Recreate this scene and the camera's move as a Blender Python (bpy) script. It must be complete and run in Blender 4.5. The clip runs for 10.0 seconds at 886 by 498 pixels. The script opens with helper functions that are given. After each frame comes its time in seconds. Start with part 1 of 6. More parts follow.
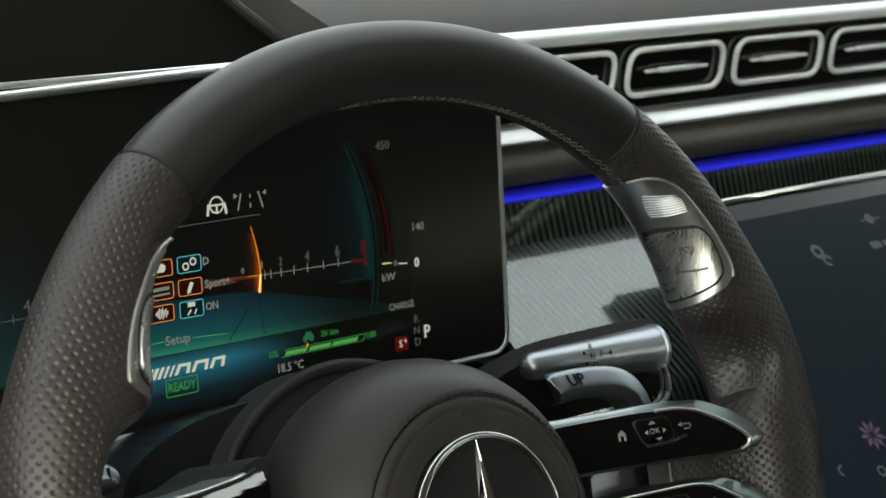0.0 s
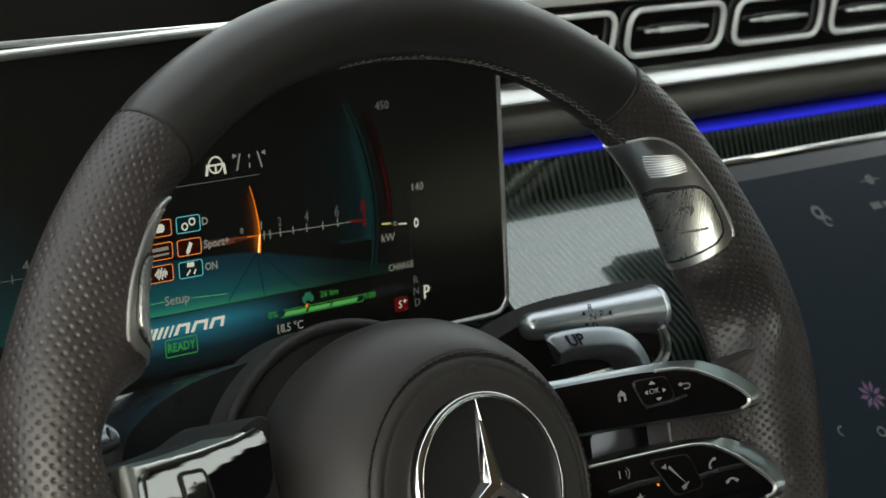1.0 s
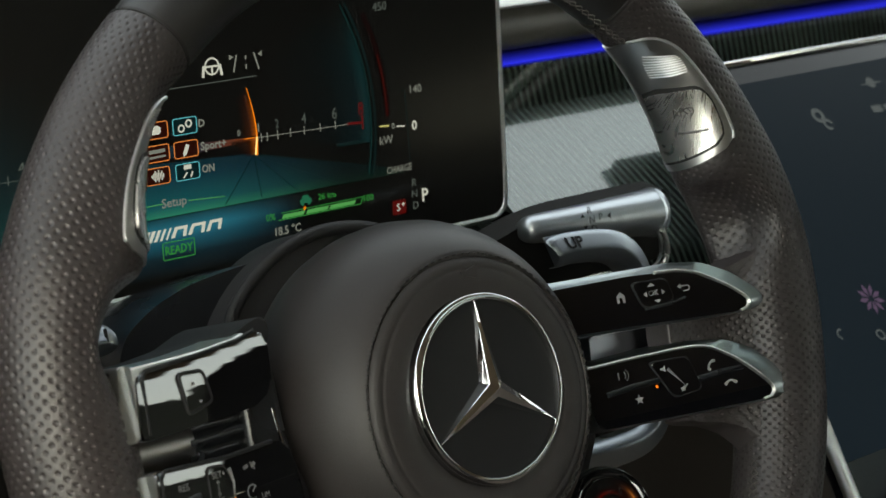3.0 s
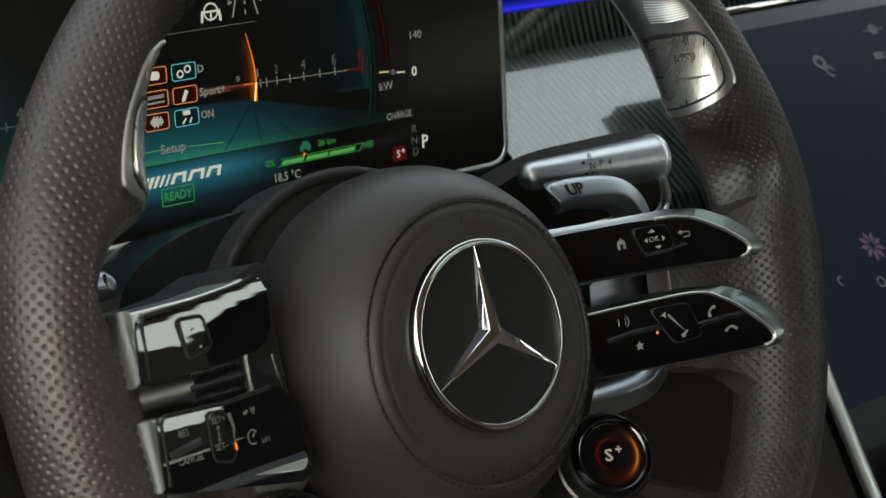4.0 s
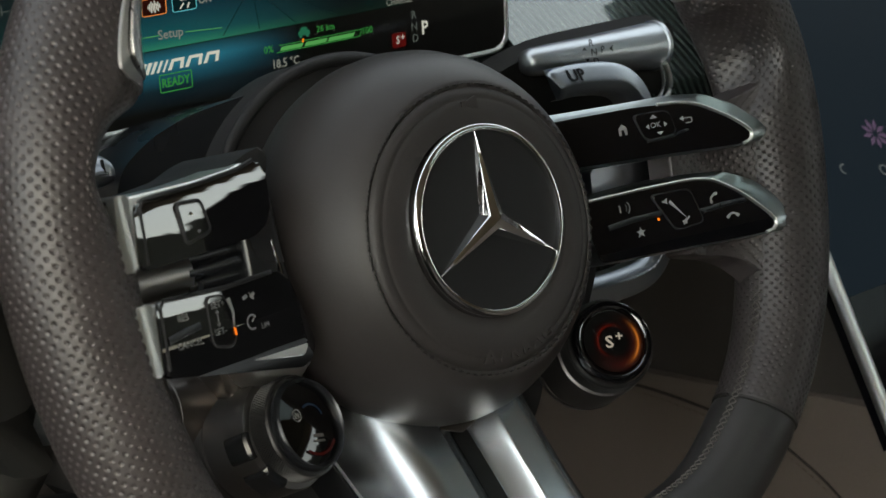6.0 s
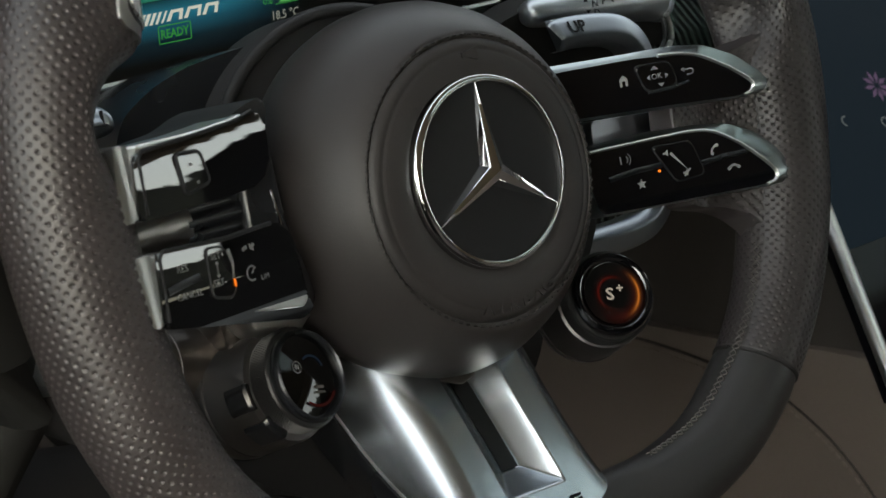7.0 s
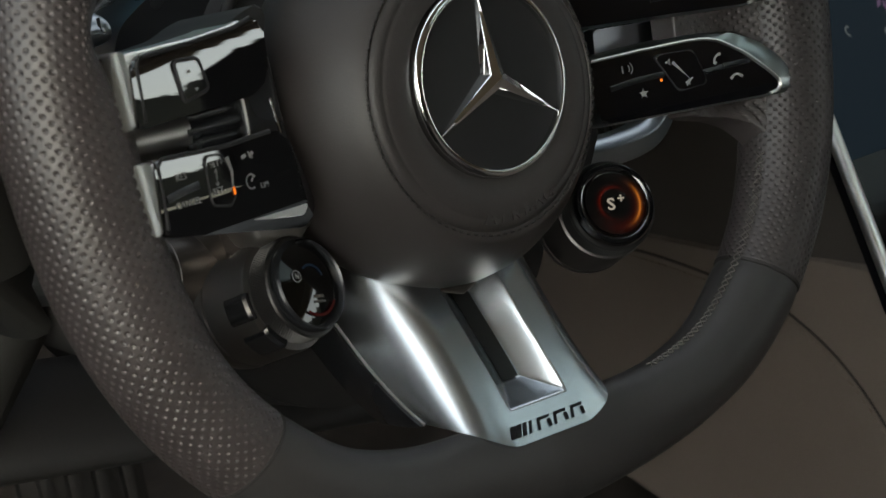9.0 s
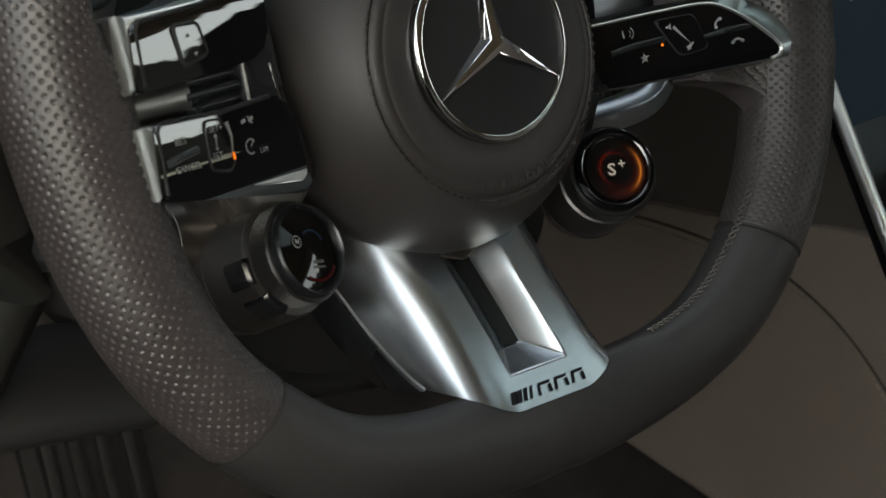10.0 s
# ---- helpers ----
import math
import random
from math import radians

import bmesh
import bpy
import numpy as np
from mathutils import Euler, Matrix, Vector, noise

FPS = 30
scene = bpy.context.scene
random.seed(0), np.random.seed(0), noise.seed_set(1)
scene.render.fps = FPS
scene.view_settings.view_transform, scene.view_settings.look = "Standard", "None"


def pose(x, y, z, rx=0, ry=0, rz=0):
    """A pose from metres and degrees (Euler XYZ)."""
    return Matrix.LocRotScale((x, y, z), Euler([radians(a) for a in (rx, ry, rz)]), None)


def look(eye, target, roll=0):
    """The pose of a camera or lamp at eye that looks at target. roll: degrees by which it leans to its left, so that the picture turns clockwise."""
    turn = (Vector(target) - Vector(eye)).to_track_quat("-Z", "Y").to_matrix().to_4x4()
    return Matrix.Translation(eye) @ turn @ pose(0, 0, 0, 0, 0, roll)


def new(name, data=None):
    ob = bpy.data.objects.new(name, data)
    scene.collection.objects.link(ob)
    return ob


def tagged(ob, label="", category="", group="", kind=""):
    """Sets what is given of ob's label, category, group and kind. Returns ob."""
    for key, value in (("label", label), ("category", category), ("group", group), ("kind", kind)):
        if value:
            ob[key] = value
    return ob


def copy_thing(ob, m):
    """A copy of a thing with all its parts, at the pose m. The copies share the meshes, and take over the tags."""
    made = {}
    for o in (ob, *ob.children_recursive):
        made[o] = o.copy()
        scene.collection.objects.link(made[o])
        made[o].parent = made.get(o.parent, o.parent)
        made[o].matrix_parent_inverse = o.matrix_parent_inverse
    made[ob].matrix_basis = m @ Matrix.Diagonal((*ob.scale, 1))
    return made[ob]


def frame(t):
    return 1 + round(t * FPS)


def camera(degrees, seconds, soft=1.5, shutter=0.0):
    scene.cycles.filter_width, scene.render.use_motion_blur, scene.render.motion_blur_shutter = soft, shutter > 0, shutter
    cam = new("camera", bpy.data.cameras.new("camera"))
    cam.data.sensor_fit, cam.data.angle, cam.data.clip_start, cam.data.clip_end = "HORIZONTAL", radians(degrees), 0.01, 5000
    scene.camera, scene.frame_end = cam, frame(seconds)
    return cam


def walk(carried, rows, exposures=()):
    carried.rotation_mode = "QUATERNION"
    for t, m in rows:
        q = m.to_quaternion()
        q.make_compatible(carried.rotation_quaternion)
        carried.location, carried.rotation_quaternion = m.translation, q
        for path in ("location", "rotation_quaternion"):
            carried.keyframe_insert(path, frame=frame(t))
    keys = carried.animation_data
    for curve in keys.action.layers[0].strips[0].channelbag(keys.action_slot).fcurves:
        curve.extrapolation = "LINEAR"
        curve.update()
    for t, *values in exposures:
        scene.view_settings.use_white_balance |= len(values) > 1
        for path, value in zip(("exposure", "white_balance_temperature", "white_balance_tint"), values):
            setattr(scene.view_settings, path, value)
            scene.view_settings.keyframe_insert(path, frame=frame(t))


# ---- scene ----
# A tripod beside the open driver's door: the camera tilts down on its head.
# World origin: the middle of the steering wheel's emblem; x to the passenger's side, y ahead, z up.
cam = camera(25.117, 10.0)
PIVOT, REACH, RISE = Vector((-0.52159, -0.52727, 0.24052)), 0.08157, 0.08537
ROWS = [  # seconds, pan to the right, tilt, lean to the left
    (0, 42.603, -17.233, 5.258),
    (0.5, 42.646, -17.651, 5.278),
    (1, 42.712, -18.268, 5.279),
    (1.5, 42.779, -18.869, 5.295),
    (2, 42.862, -19.566, 5.306),
    (2.5, 42.930, -20.163, 5.290),
    (4, 43.129, -22.203, 5.333),
    (4.5, 43.193, -22.891, 5.343),
    (5, 43.272, -23.688, 5.372),
    (5.5, 43.346, -24.428, 5.394),
    (7, 43.534, -26.386, 5.439),
    (7.5, 43.584, -26.880, 5.468),
    (8, 43.638, -27.468, 5.481),
    (8.5, 43.703, -28.124, 5.505),
    (9, 43.761, -28.714, 5.537),
    (9.5, 43.810, -29.200, 5.535),
    (10, 43.845, -29.604, 5.523),
]


def tripod(pan, tilt, lean):
    p, e = radians(pan), radians(tilt)
    ahead = Vector((math.sin(p) * math.cos(e), math.cos(p) * math.cos(e), math.sin(e)))
    up = Vector((math.cos(p), -math.sin(p), 0)).cross(ahead)
    eye = PIVOT + REACH * ahead + RISE * up
    return look(eye, eye + ahead, lean)


STOPS = 3.0
walk(cam, [(t, tripod(pan, tilt, lean)) for t, pan, tilt, lean in ROWS], [(0.0, STOPS, 7680, -1), (2.5, STOPS, 7650, -1), (5.0, STOPS, 7530, 1), (10.0, STOPS, 7350, 2)])
cam.data.dof.use_dof, cam.data.dof.focus_distance, cam.data.dof.aperture_fstop = True, 0.73, 22.0
RAKE, SPIN, RIM_N = 26.3567, -2.3111, -0.00959

# ---- light ----
world = bpy.data.worlds.new("world")
scene.world = world
world.use_nodes = True
wn = world.node_tree.nodes
sky = wn.new("ShaderNodeTexSky")
sky.sky_type, sky.sun_disc = "NISHITA", False
sky.sun_elevation, sky.sun_rotation = radians(42), radians(200)
sky.air_density, sky.dust_density, sky.ozone_density = 1.0, 3.0, 1.0
haze = wn.new("ShaderNodeHueSaturation")
haze.inputs["Saturation"].default_value = 0.46
world.node_tree.links.new(sky.outputs[0], haze.inputs["Color"])
world.node_tree.links.new(haze.outputs[0], wn["Background"].inputs[0])
wn["Background"].inputs[1].default_value = 0.12
sun_data = bpy.data.lights.new("sun", "SUN")
sun_data.energy, sun_data.angle, sun_data.color = 0.2, radians(40), (1.0, 0.86, 0.74)
sun = new("sun", sun_data)
sun.matrix_world = look((-1.14, -3.13, 3.0), (0, 0, 0))


# ---- materials ----
def material(name, colour, rough=0.5, metal=0.0, coat=0.0, spec=0.5):
    m = bpy.data.materials.new(name)
    m.use_nodes = True
    b = m.node_tree.nodes["Principled BSDF"]
    b.inputs["Base Color"].default_value = (*colour, 1)
    b.inputs["Roughness"].default_value = rough
    b.inputs["Metallic"].default_value = metal
    b.inputs["Coat Weight"].default_value = coat
    b.inputs["Coat Roughness"].default_value = 0.008
    b.inputs["Specular IOR Level"].default_value = spec
    return m


def node(m, kind, **values):
    n = m.node_tree.nodes.new(kind)
    for key, value in values.items():
        n.inputs[key.replace("_", " ")].default_value = value
    return n


def link(m, a, b):
    m.node_tree.links.new(a, b)


def math_node(m, op, a, b=None, clamp=False):
    n = m.node_tree.nodes.new("ShaderNodeMath")
    n.operation, n.use_clamp = op, clamp
    for i, x in enumerate((a, b)):
        if x is None:
            continue
        if isinstance(x, (int, float)):
            n.inputs[i].default_value = x
        else:
            link(m, x, n.inputs[i])
    return n.outputs[0]


def grain(m, scale, rough_span, bump, distance, colours=None, big=18.0, detail=4.0):
    """Two scales of variation: fine relief, and slow changes of gloss and colour."""
    b = m.node_tree.nodes["Principled BSDF"]
    where = m.node_tree.nodes.new("ShaderNodeTexCoord").outputs["Object"]
    fine = node(m, "ShaderNodeTexNoise", Scale=scale, Detail=detail, Roughness=0.6)
    slow = node(m, "ShaderNodeTexNoise", Scale=big, Detail=3.0)
    link(m, where, fine.inputs["Vector"])
    link(m, where, slow.inputs["Vector"])
    span = node(m, "ShaderNodeMapRange", To_Min=rough_span[0], To_Max=rough_span[1])
    span.inputs["From Min"].default_value, span.inputs["From Max"].default_value = 0.3, 0.7
    link(m, slow.outputs[0], span.inputs["Value"])
    link(m, span.outputs[0], b.inputs["Roughness"])
    if bump:
        relief = node(m, "ShaderNodeBump", Strength=bump, Distance=distance)
        link(m, fine.outputs[0], relief.inputs["Height"])
        link(m, relief.outputs[0], b.inputs["Normal"])
    if colours:
        mix = m.node_tree.nodes.new("ShaderNodeMix")
        mix.data_type = "RGBA"
        mix.inputs[6].default_value, mix.inputs[7].default_value = (*colours[0], 1), (*colours[1], 1)
        both = math_node(m, "ADD", math_node(m, "MULTIPLY", slow.outputs[0], 0.7), math_node(m, "MULTIPLY", fine.outputs[0], 0.3))
        link(m, math_node(m, "MULTIPLY", math_node(m, "SUBTRACT", both, 0.35), 3.0, True), mix.inputs[0])
        link(m, mix.outputs[2], b.inputs["Base Color"])
    return m


def glowing(name, colour, strength):
    m = material(name, (0.004, 0.004, 0.004), 0.3, spec=0.03)
    b = m.node_tree.nodes["Principled BSDF"]
    b.inputs["Emission Color"].default_value = (*colour, 1)
    b.inputs["Emission Strength"].default_value = strength * 2**-STOPS
    return m


def brushed(name, colour, rough, along=(1, 30, 1), scale=120.0):
    """Metal with fine drawn lines."""
    m = material(name, colour, rough, 1.0)
    b = m.node_tree.nodes["Principled BSDF"]
    turn = node(m, "ShaderNodeMapping", Scale=along)
    link(m, m.node_tree.nodes.new("ShaderNodeTexCoord").outputs["Object"], turn.inputs["Vector"])
    lines = node(m, "ShaderNodeTexNoise", Scale=scale, Detail=5.0)
    link(m, turn.outputs[0], lines.inputs["Vector"])
    span = node(m, "ShaderNodeMapRange", To_Min=rough - 0.05, To_Max=rough + 0.07)
    link(m, lines.outputs[0], span.inputs["Value"])
    link(m, span.outputs[0], b.inputs["Roughness"])
    return m


LEATHER = grain(material("smooth_leather", (0.035, 0.0315, 0.029), spec=0.45), 1400, (0.40, 0.49), 0.3, 0.0002, ((0.0206, 0.0196, 0.0198), (0.0300, 0.0284, 0.0287)), 25)

GRIP_SKIN = grain(material("punched_leather", (0.037, 0.0335, 0.0305), spec=0.52), 1500, (0.36, 0.46), 0.25, 0.0002, ((0.0300, 0.0249, 0.0249), (0.0428, 0.0356, 0.0358)), 30)
HUB_LEATHER = grain(material("hub_leather", (0.034, 0.0315, 0.029), spec=0.42), 1500, (0.44, 0.52), 0.3, 0.0002, ((0.0252, 0.0221, 0.0217), (0.0349, 0.0306, 0.0301)), 20)
THREAD = material("thread", (0.012, 0.011, 0.010), 0.7)
THREAD_GREY = material("grey_thread", (0.075, 0.068, 0.062), 0.6)
CHROME = material("chrome", (0.72, 0.72, 0.73), 0.05, 1.0)
SATIN = grain(material("satin_aluminium", (0.74, 0.74, 0.73), 0.28, 1.0), 3000, (0.28, 0.30), 0.0, 0.0, None, 8)
SATIN_WARM = brushed("brushed_metal", (0.52, 0.515, 0.505), 0.34, (500, 20, 20), 6.0)
MATT_METAL = grain(material("dark_anodised", (0.16, 0.145, 0.135), 0.38, 0.9), 2500, (0.32, 0.42), 0.15, 0.0001)
PIANO = material("black_gloss", (0.004, 0.004, 0.005), 0.015, 0.0, 1.0)
PIANO.node_tree.nodes["Principled BSDF"].inputs["Coat IOR"].default_value = 1.62
BLACK = grain(material("black_plastic", (0.014, 0.014, 0.015)), 1800, (0.40, 0.55), 0.3, 0.0002)
SATIN_BLACK = grain(material("satin_black_plastic", (0.010, 0.011, 0.013)), 900, (0.22, 0.32), 0.1, 0.0001)
DASH = grain(material("dashboard_leather", (0.035, 0.034, 0.032), spec=0.3), 900, (0.62, 0.75), 0.4, 0.0003, ((0.042, 0.041, 0.038), (0.06, 0.058, 0.054)), 12)
BROWN = grain(material("brown_leather", (0.12, 0.092, 0.075)), 900, (0.48, 0.6), 0.4, 0.0003, ((0.155, 0.126, 0.106), (0.20, 0.165, 0.140)), 9)
CARPET = grain(material("carpet", (0.05, 0.042, 0.038)), 700, (0.9, 1.0), 1.0, 0.003, ((0.035, 0.029, 0.026), (0.075, 0.062, 0.055)), 40)
GLASS_BLACK = material("screen_glass", (0.004, 0.004, 0.005), 0.10, 0.0, 0.0, 0.24)
HEADLINER = grain(material("headliner", (0.48, 0.385, 0.27)), 600, (0.85, 0.95), 0.3, 0.0005, ((0.44, 0.35, 0.245), (0.52, 0.42, 0.30)), 6)
WHITE_PRINT = material("white_print", (0.25, 0.25, 0.25), 0.5)
GREY_PRINT = material("grey_print", (0.16, 0.16, 0.16), 0.4)
DARK_PRINT = material("dark_print", (0.008, 0.008, 0.009), 0.7, spec=0.15)
BLACK_MATT = grain(material("matt_black_plastic", (0.016, 0.016, 0.017), spec=0.3), 1800, (0.55, 0.7), 0.3, 0.0002)
TRIM_METAL = grain(material("trim_metal", (0.82, 0.83, 0.82), 0.34, 1.0), 2500, (0.32, 0.40), 0.03, 0.00005)
HOOD_BLACK = grain(material("hood_black", (0.011, 0.011, 0.0105), spec=0.2), 1200, (0.7, 0.8), 0.3, 0.0003)
SPOKE_METAL = grain(material("dark_satin_metal", (0.045, 0.048, 0.054), 0.25, 0.75), 2500, (0.22, 0.30), 0.04, 0.00005)
STALK_METAL = grain(material("stalk_aluminium", (0.45, 0.48, 0.51), 0.36, 1.0), 2500, (0.34, 0.42), 0.05, 0.00005)


# ---- building blocks ----
def finish(bm, mat, sharp=40):
    me = bpy.data.meshes.new("mesh")
    bmesh.ops.recalc_face_normals(bm, faces=bm.faces)
    bm.to_mesh(me)
    bm.free()
    me.polygons.foreach_set("use_smooth", [True] * len(me.polygons))
    me.set_sharp_from_angle(angle=radians(sharp))
    for p in me.polygons:
        if p.loop_total > 6:
            p.use_smooth = False
    me.materials.append(mat)
    return me


def thing(name, bm, mat, label, category, group="", kind="", sharp=40):
    return tagged(new(name, finish(bm, mat, sharp)), label, category, group, kind)


def empty(name, label, category, group="", kind="", m=None):
    ob = new(name)
    ob.empty_display_size = 0.02
    if m is not None:
        ob.matrix_world = m
    return tagged(ob, label, category, group, kind)


def part(name, bm, mat, parent, label="", sharp=40):
    ob = new(name, finish(bm, mat, sharp))
    ob.parent = parent
    return tagged(ob, label)


def curve(table, x):
    """A smooth curve through (x, value) pairs."""
    xs, ys = zip(*table)
    if x <= xs[0]:
        return ys[0]
    if x >= xs[-1]:
        return ys[-1]
    i = max(k for k in range(len(xs) - 1) if xs[k] <= x)
    slope = []
    for k in (i, i + 1):
        a, b = max(k - 1, 0), min(k + 1, len(xs) - 1)
        slope.append((ys[b] - ys[a]) / (xs[b] - xs[a]))
    h = xs[i + 1] - xs[i]
    s = (x - xs[i]) / h
    return ((2 * s**3 - 3 * s**2 + 1) * ys[i] + (s**3 - 2 * s**2 + s) * h * slope[0] + (3 * s**2 - 2 * s**3) * ys[i + 1] + (s**3 - s**2) * h * slope[1])


def rounded(points, radius, steps=5):
    """A polygon with its corners rounded; radius is one number, or one for each corner."""
    out, n = [], len(points)
    for i in range(n):
        p, a, b = (Vector(points[k]) for k in (i, i - 1, (i + 1) % n))
        r = radius[i] if isinstance(radius, (list, tuple)) else radius
        da, db = a - p, b - p
        r = min(r, da.length * 0.45, db.length * 0.45)
        if r <= 1e-6:
            out.append(p)
            continue
        s, e = p + da.normalized() * r, p + db.normalized() * r
        for k in range(steps + 1):
            t = k / steps
            out.append((1 - t) ** 2 * s + 2 * t * (1 - t) * p + t * t * e)
    return out


def prism(outline, z0, z1, edge=0.0, segments=2, height=None):
    """A plate with that outline between two heights, its upper edge rounded. height(x, y) is added to all of it."""
    bm = bmesh.new()
    low = [bm.verts.new((p[0], p[1], z0)) for p in outline]
    top = [bm.verts.new((p[0], p[1], z1)) for p in outline]
    bm.faces.new(low[::-1])
    cap = bm.faces.new(top)
    n = len(low)
    for i in range(n):
        bm.faces.new((low[i], low[(i + 1) % n], top[(i + 1) % n], top[i]))
    if edge:
        bmesh.ops.bevel(bm, geom=list(cap.edges), offset=edge, segments=segments, profile=0.5, affect="EDGES", clamp_overlap=True)
    if height:
        for v in bm.verts:
            v.co.z += height(v.co.x, v.co.y)
    return bm


def pillow(outline, z0, z1, inset, drop, steps=6, uv=False):
    """A plate whose upper edge is rolled off: inset inwards, drop downwards."""
    bm = bmesh.new()
    pts, n = [Vector((p[0], p[1])) for p in outline], len(outline)
    turn = sum(pts[i - 1].x * pts[i].y - pts[i].x * pts[i - 1].y for i in range(n))
    inward = []
    for i in range(n):
        t = (pts[(i + 1) % n] - pts[i - 1]).normalized()
        inward.append(Vector((-t.y, t.x)) * (1 if turn > 0 else -1))
    rings = [[bm.verts.new((p.x, p.y, z0)) for p in pts]]
    for k in range(steps + 1):
        a = math.pi / 2 * k / steps
        i_, d_ = inset * (1 - math.cos(a)), drop * (1 - math.sin(a))
        rings.append([bm.verts.new((p.x + q.x * i_, p.y + q.y * i_, z1 - d_)) for p, q in zip(pts, inward)])
    for a, b in zip(rings, rings[1:]):
        for i in range(n):
            j = (i + 1) % n
            bm.faces.new((a[i], a[j], b[j], b[i]))
    bm.faces.new(rings[-1])
    bm.faces.new(rings[0][::-1])
    if uv:
        layer = bm.loops.layers.uv.new("UVMap")
        for f in bm.faces:
            for loop in f.loops:
                loop[layer].uv = (loop.vert.co.x, loop.vert.co.y - loop.vert.co.z)
    return bm


def box(x0, x1, y0, y1, z0, z1, edge=0.002, segments=2):
    bm = bmesh.new()
    bmesh.ops.create_cube(bm, size=1.0)
    for v in bm.verts:
        v.co = Vector(((x0 + x1) / 2 + v.co.x * (x1 - x0), (y0 + y1) / 2 + v.co.y * (y1 - y0), (z0 + z1) / 2 + v.co.z * (z1 - z0)))
    if edge:
        bmesh.ops.bevel(bm, geom=list(bm.edges), offset=edge, segments=segments, profile=0.5, affect="EDGES", clamp_overlap=True)
    return bm


def lathe(profile, around=64, closed=False):
    """A turned body: (radius, height) pairs round the z axis."""
    bm = bmesh.new()
    rings = []
    for r, z in profile:
        if r < 1e-6:
            rings.append([bm.verts.new((0, 0, z))])
        else:
            rings.append([bm.verts.new((r * math.cos(2 * math.pi * k / around), r * math.sin(2 * math.pi * k / around), z)) for k in range(around)])
    pairs = list(zip(rings, rings[1:]))
    if closed:
        pairs.append((rings[-1], rings[0]))
    for a, b in pairs:
        for k in range(around):
            j = (k + 1) % around
            if len(a) == 1 and len(b) == 1:
                continue
            if len(a) == 1:
                bm.faces.new((a[0], b[k], b[j]))
            elif len(b) == 1:
                bm.faces.new((a[k], b[0], a[j]))
            else:
                bm.faces.new((a[k], b[k], b[j], a[j]))
    return bm


def tube(points, radius, around=10, closed=False, flat=1.0, up=Vector((0, 0, 1))):
    """A round bar along points; flat squeezes it along up."""
    bm = bmesh.new()
    pts, rings, n = [Vector(p) for p in points], [], len(points)
    for i, p in enumerate(pts):
        a = pts[i - 1] if i or closed else p
        b = pts[(i + 1) % n] if i < n - 1 or closed else p
        t = (b - a).normalized()
        side = t.cross(up)
        side = side.normalized() if side.length > 1e-4 else t.orthogonal().normalized()
        over = side.cross(t)
        r = radius(i / max(n - 1, 1)) if callable(radius) else radius
        rings.append([bm.verts.new(p + side * (r * math.cos(2 * math.pi * k / around)) + over * (r * flat * math.sin(2 * math.pi * k / around))) for k in range(around)])
    for i in range(n if closed else n - 1):
        a, b = rings[i], rings[(i + 1) % n]
        for k in range(around):
            j = (k + 1) % around
            bm.faces.new((a[k], b[k], b[j], a[j]))
    if not closed:
        bm.faces.new(rings[0][::-1])
        bm.faces.new(rings[-1])
    return bm


def grid(rows):
    """A sheet from rows of points of equal length."""
    bm = bmesh.new()
    vs = [[bm.verts.new(p) for p in row] for row in rows]
    for a, b in zip(vs, vs[1:]):
        for k in range(len(a) - 1):
            bm.faces.new((a[k], a[k + 1], b[k + 1], b[k]))
    return bm


def thick(bm, depth):
    """Give a sheet a thickness on its back."""
    bmesh.ops.recalc_face_normals(bm, faces=bm.faces)
    bmesh.ops.solidify(bm, geom=list(bm.faces), thickness=depth)
    return bm


def moved(bm, m):
    bmesh.ops.transform(bm, matrix=m, verts=bm.verts)
    return bm


def joined(*parts):
    out = bmesh.new()
    for bm in parts:
        me = bpy.data.meshes.new("joint")
        bm.to_mesh(me)
        bm.free()
        out.from_mesh(me)
        bpy.data.meshes.remove(me)
    return out


def mirrored(bm):
    for v in bm.verts:
        v.co.x = -v.co.x
    bmesh.ops.reverse_faces(bm, faces=bm.faces)
    return bm


def letters(words, size, x, y, z, slant=0.0, wide=1.0, weight=0.0, turn=0.0, align="CENTER", m=None, thickness=0.00006):
    """Words in the built-in font, lying in the x-y plane, centred at x, y."""
    data = bpy.data.curves.new("letters", "FONT")
    data.body, data.size, data.align_x, data.align_y = words, size, align, "CENTER"
    data.extrude, data.offset, data.shear, data.resolution_u = thickness, weight, slant, 2
    ob = new("letters", data)
    bpy.context.view_layer.update()
    me = bpy.data.meshes.new_from_object(ob.evaluated_get(bpy.context.evaluated_depsgraph_get()))
    bm = bmesh.new()
    bm.from_mesh(me)
    bpy.data.objects.remove(ob)
    bpy.data.curves.remove(data)
    bpy.data.meshes.remove(me)
    moved(bm, Matrix.Translation((x, y, z)) @ Matrix.Rotation(radians(turn), 4, "Z") @ Matrix.Diagonal((wide, 1, 1, 1)))
    if m is not None:
        moved(bm, m)
    return bm


def bar(x0, y0, x1, y1, width, z, thickness=0.00008):
    """A flat stroke from one point to another."""
    d = Vector((x1 - x0, y1 - y0)).normalized() * (width / 2)
    s = Vector((-d.y, d.x))
    pts = [(x0 + s.x, y0 + s.y), (x0 - s.x, y0 - s.y), (x1 - s.x, y1 - s.y), (x1 + s.x, y1 + s.y)]
    return prism(pts, z - thickness, z + thickness)


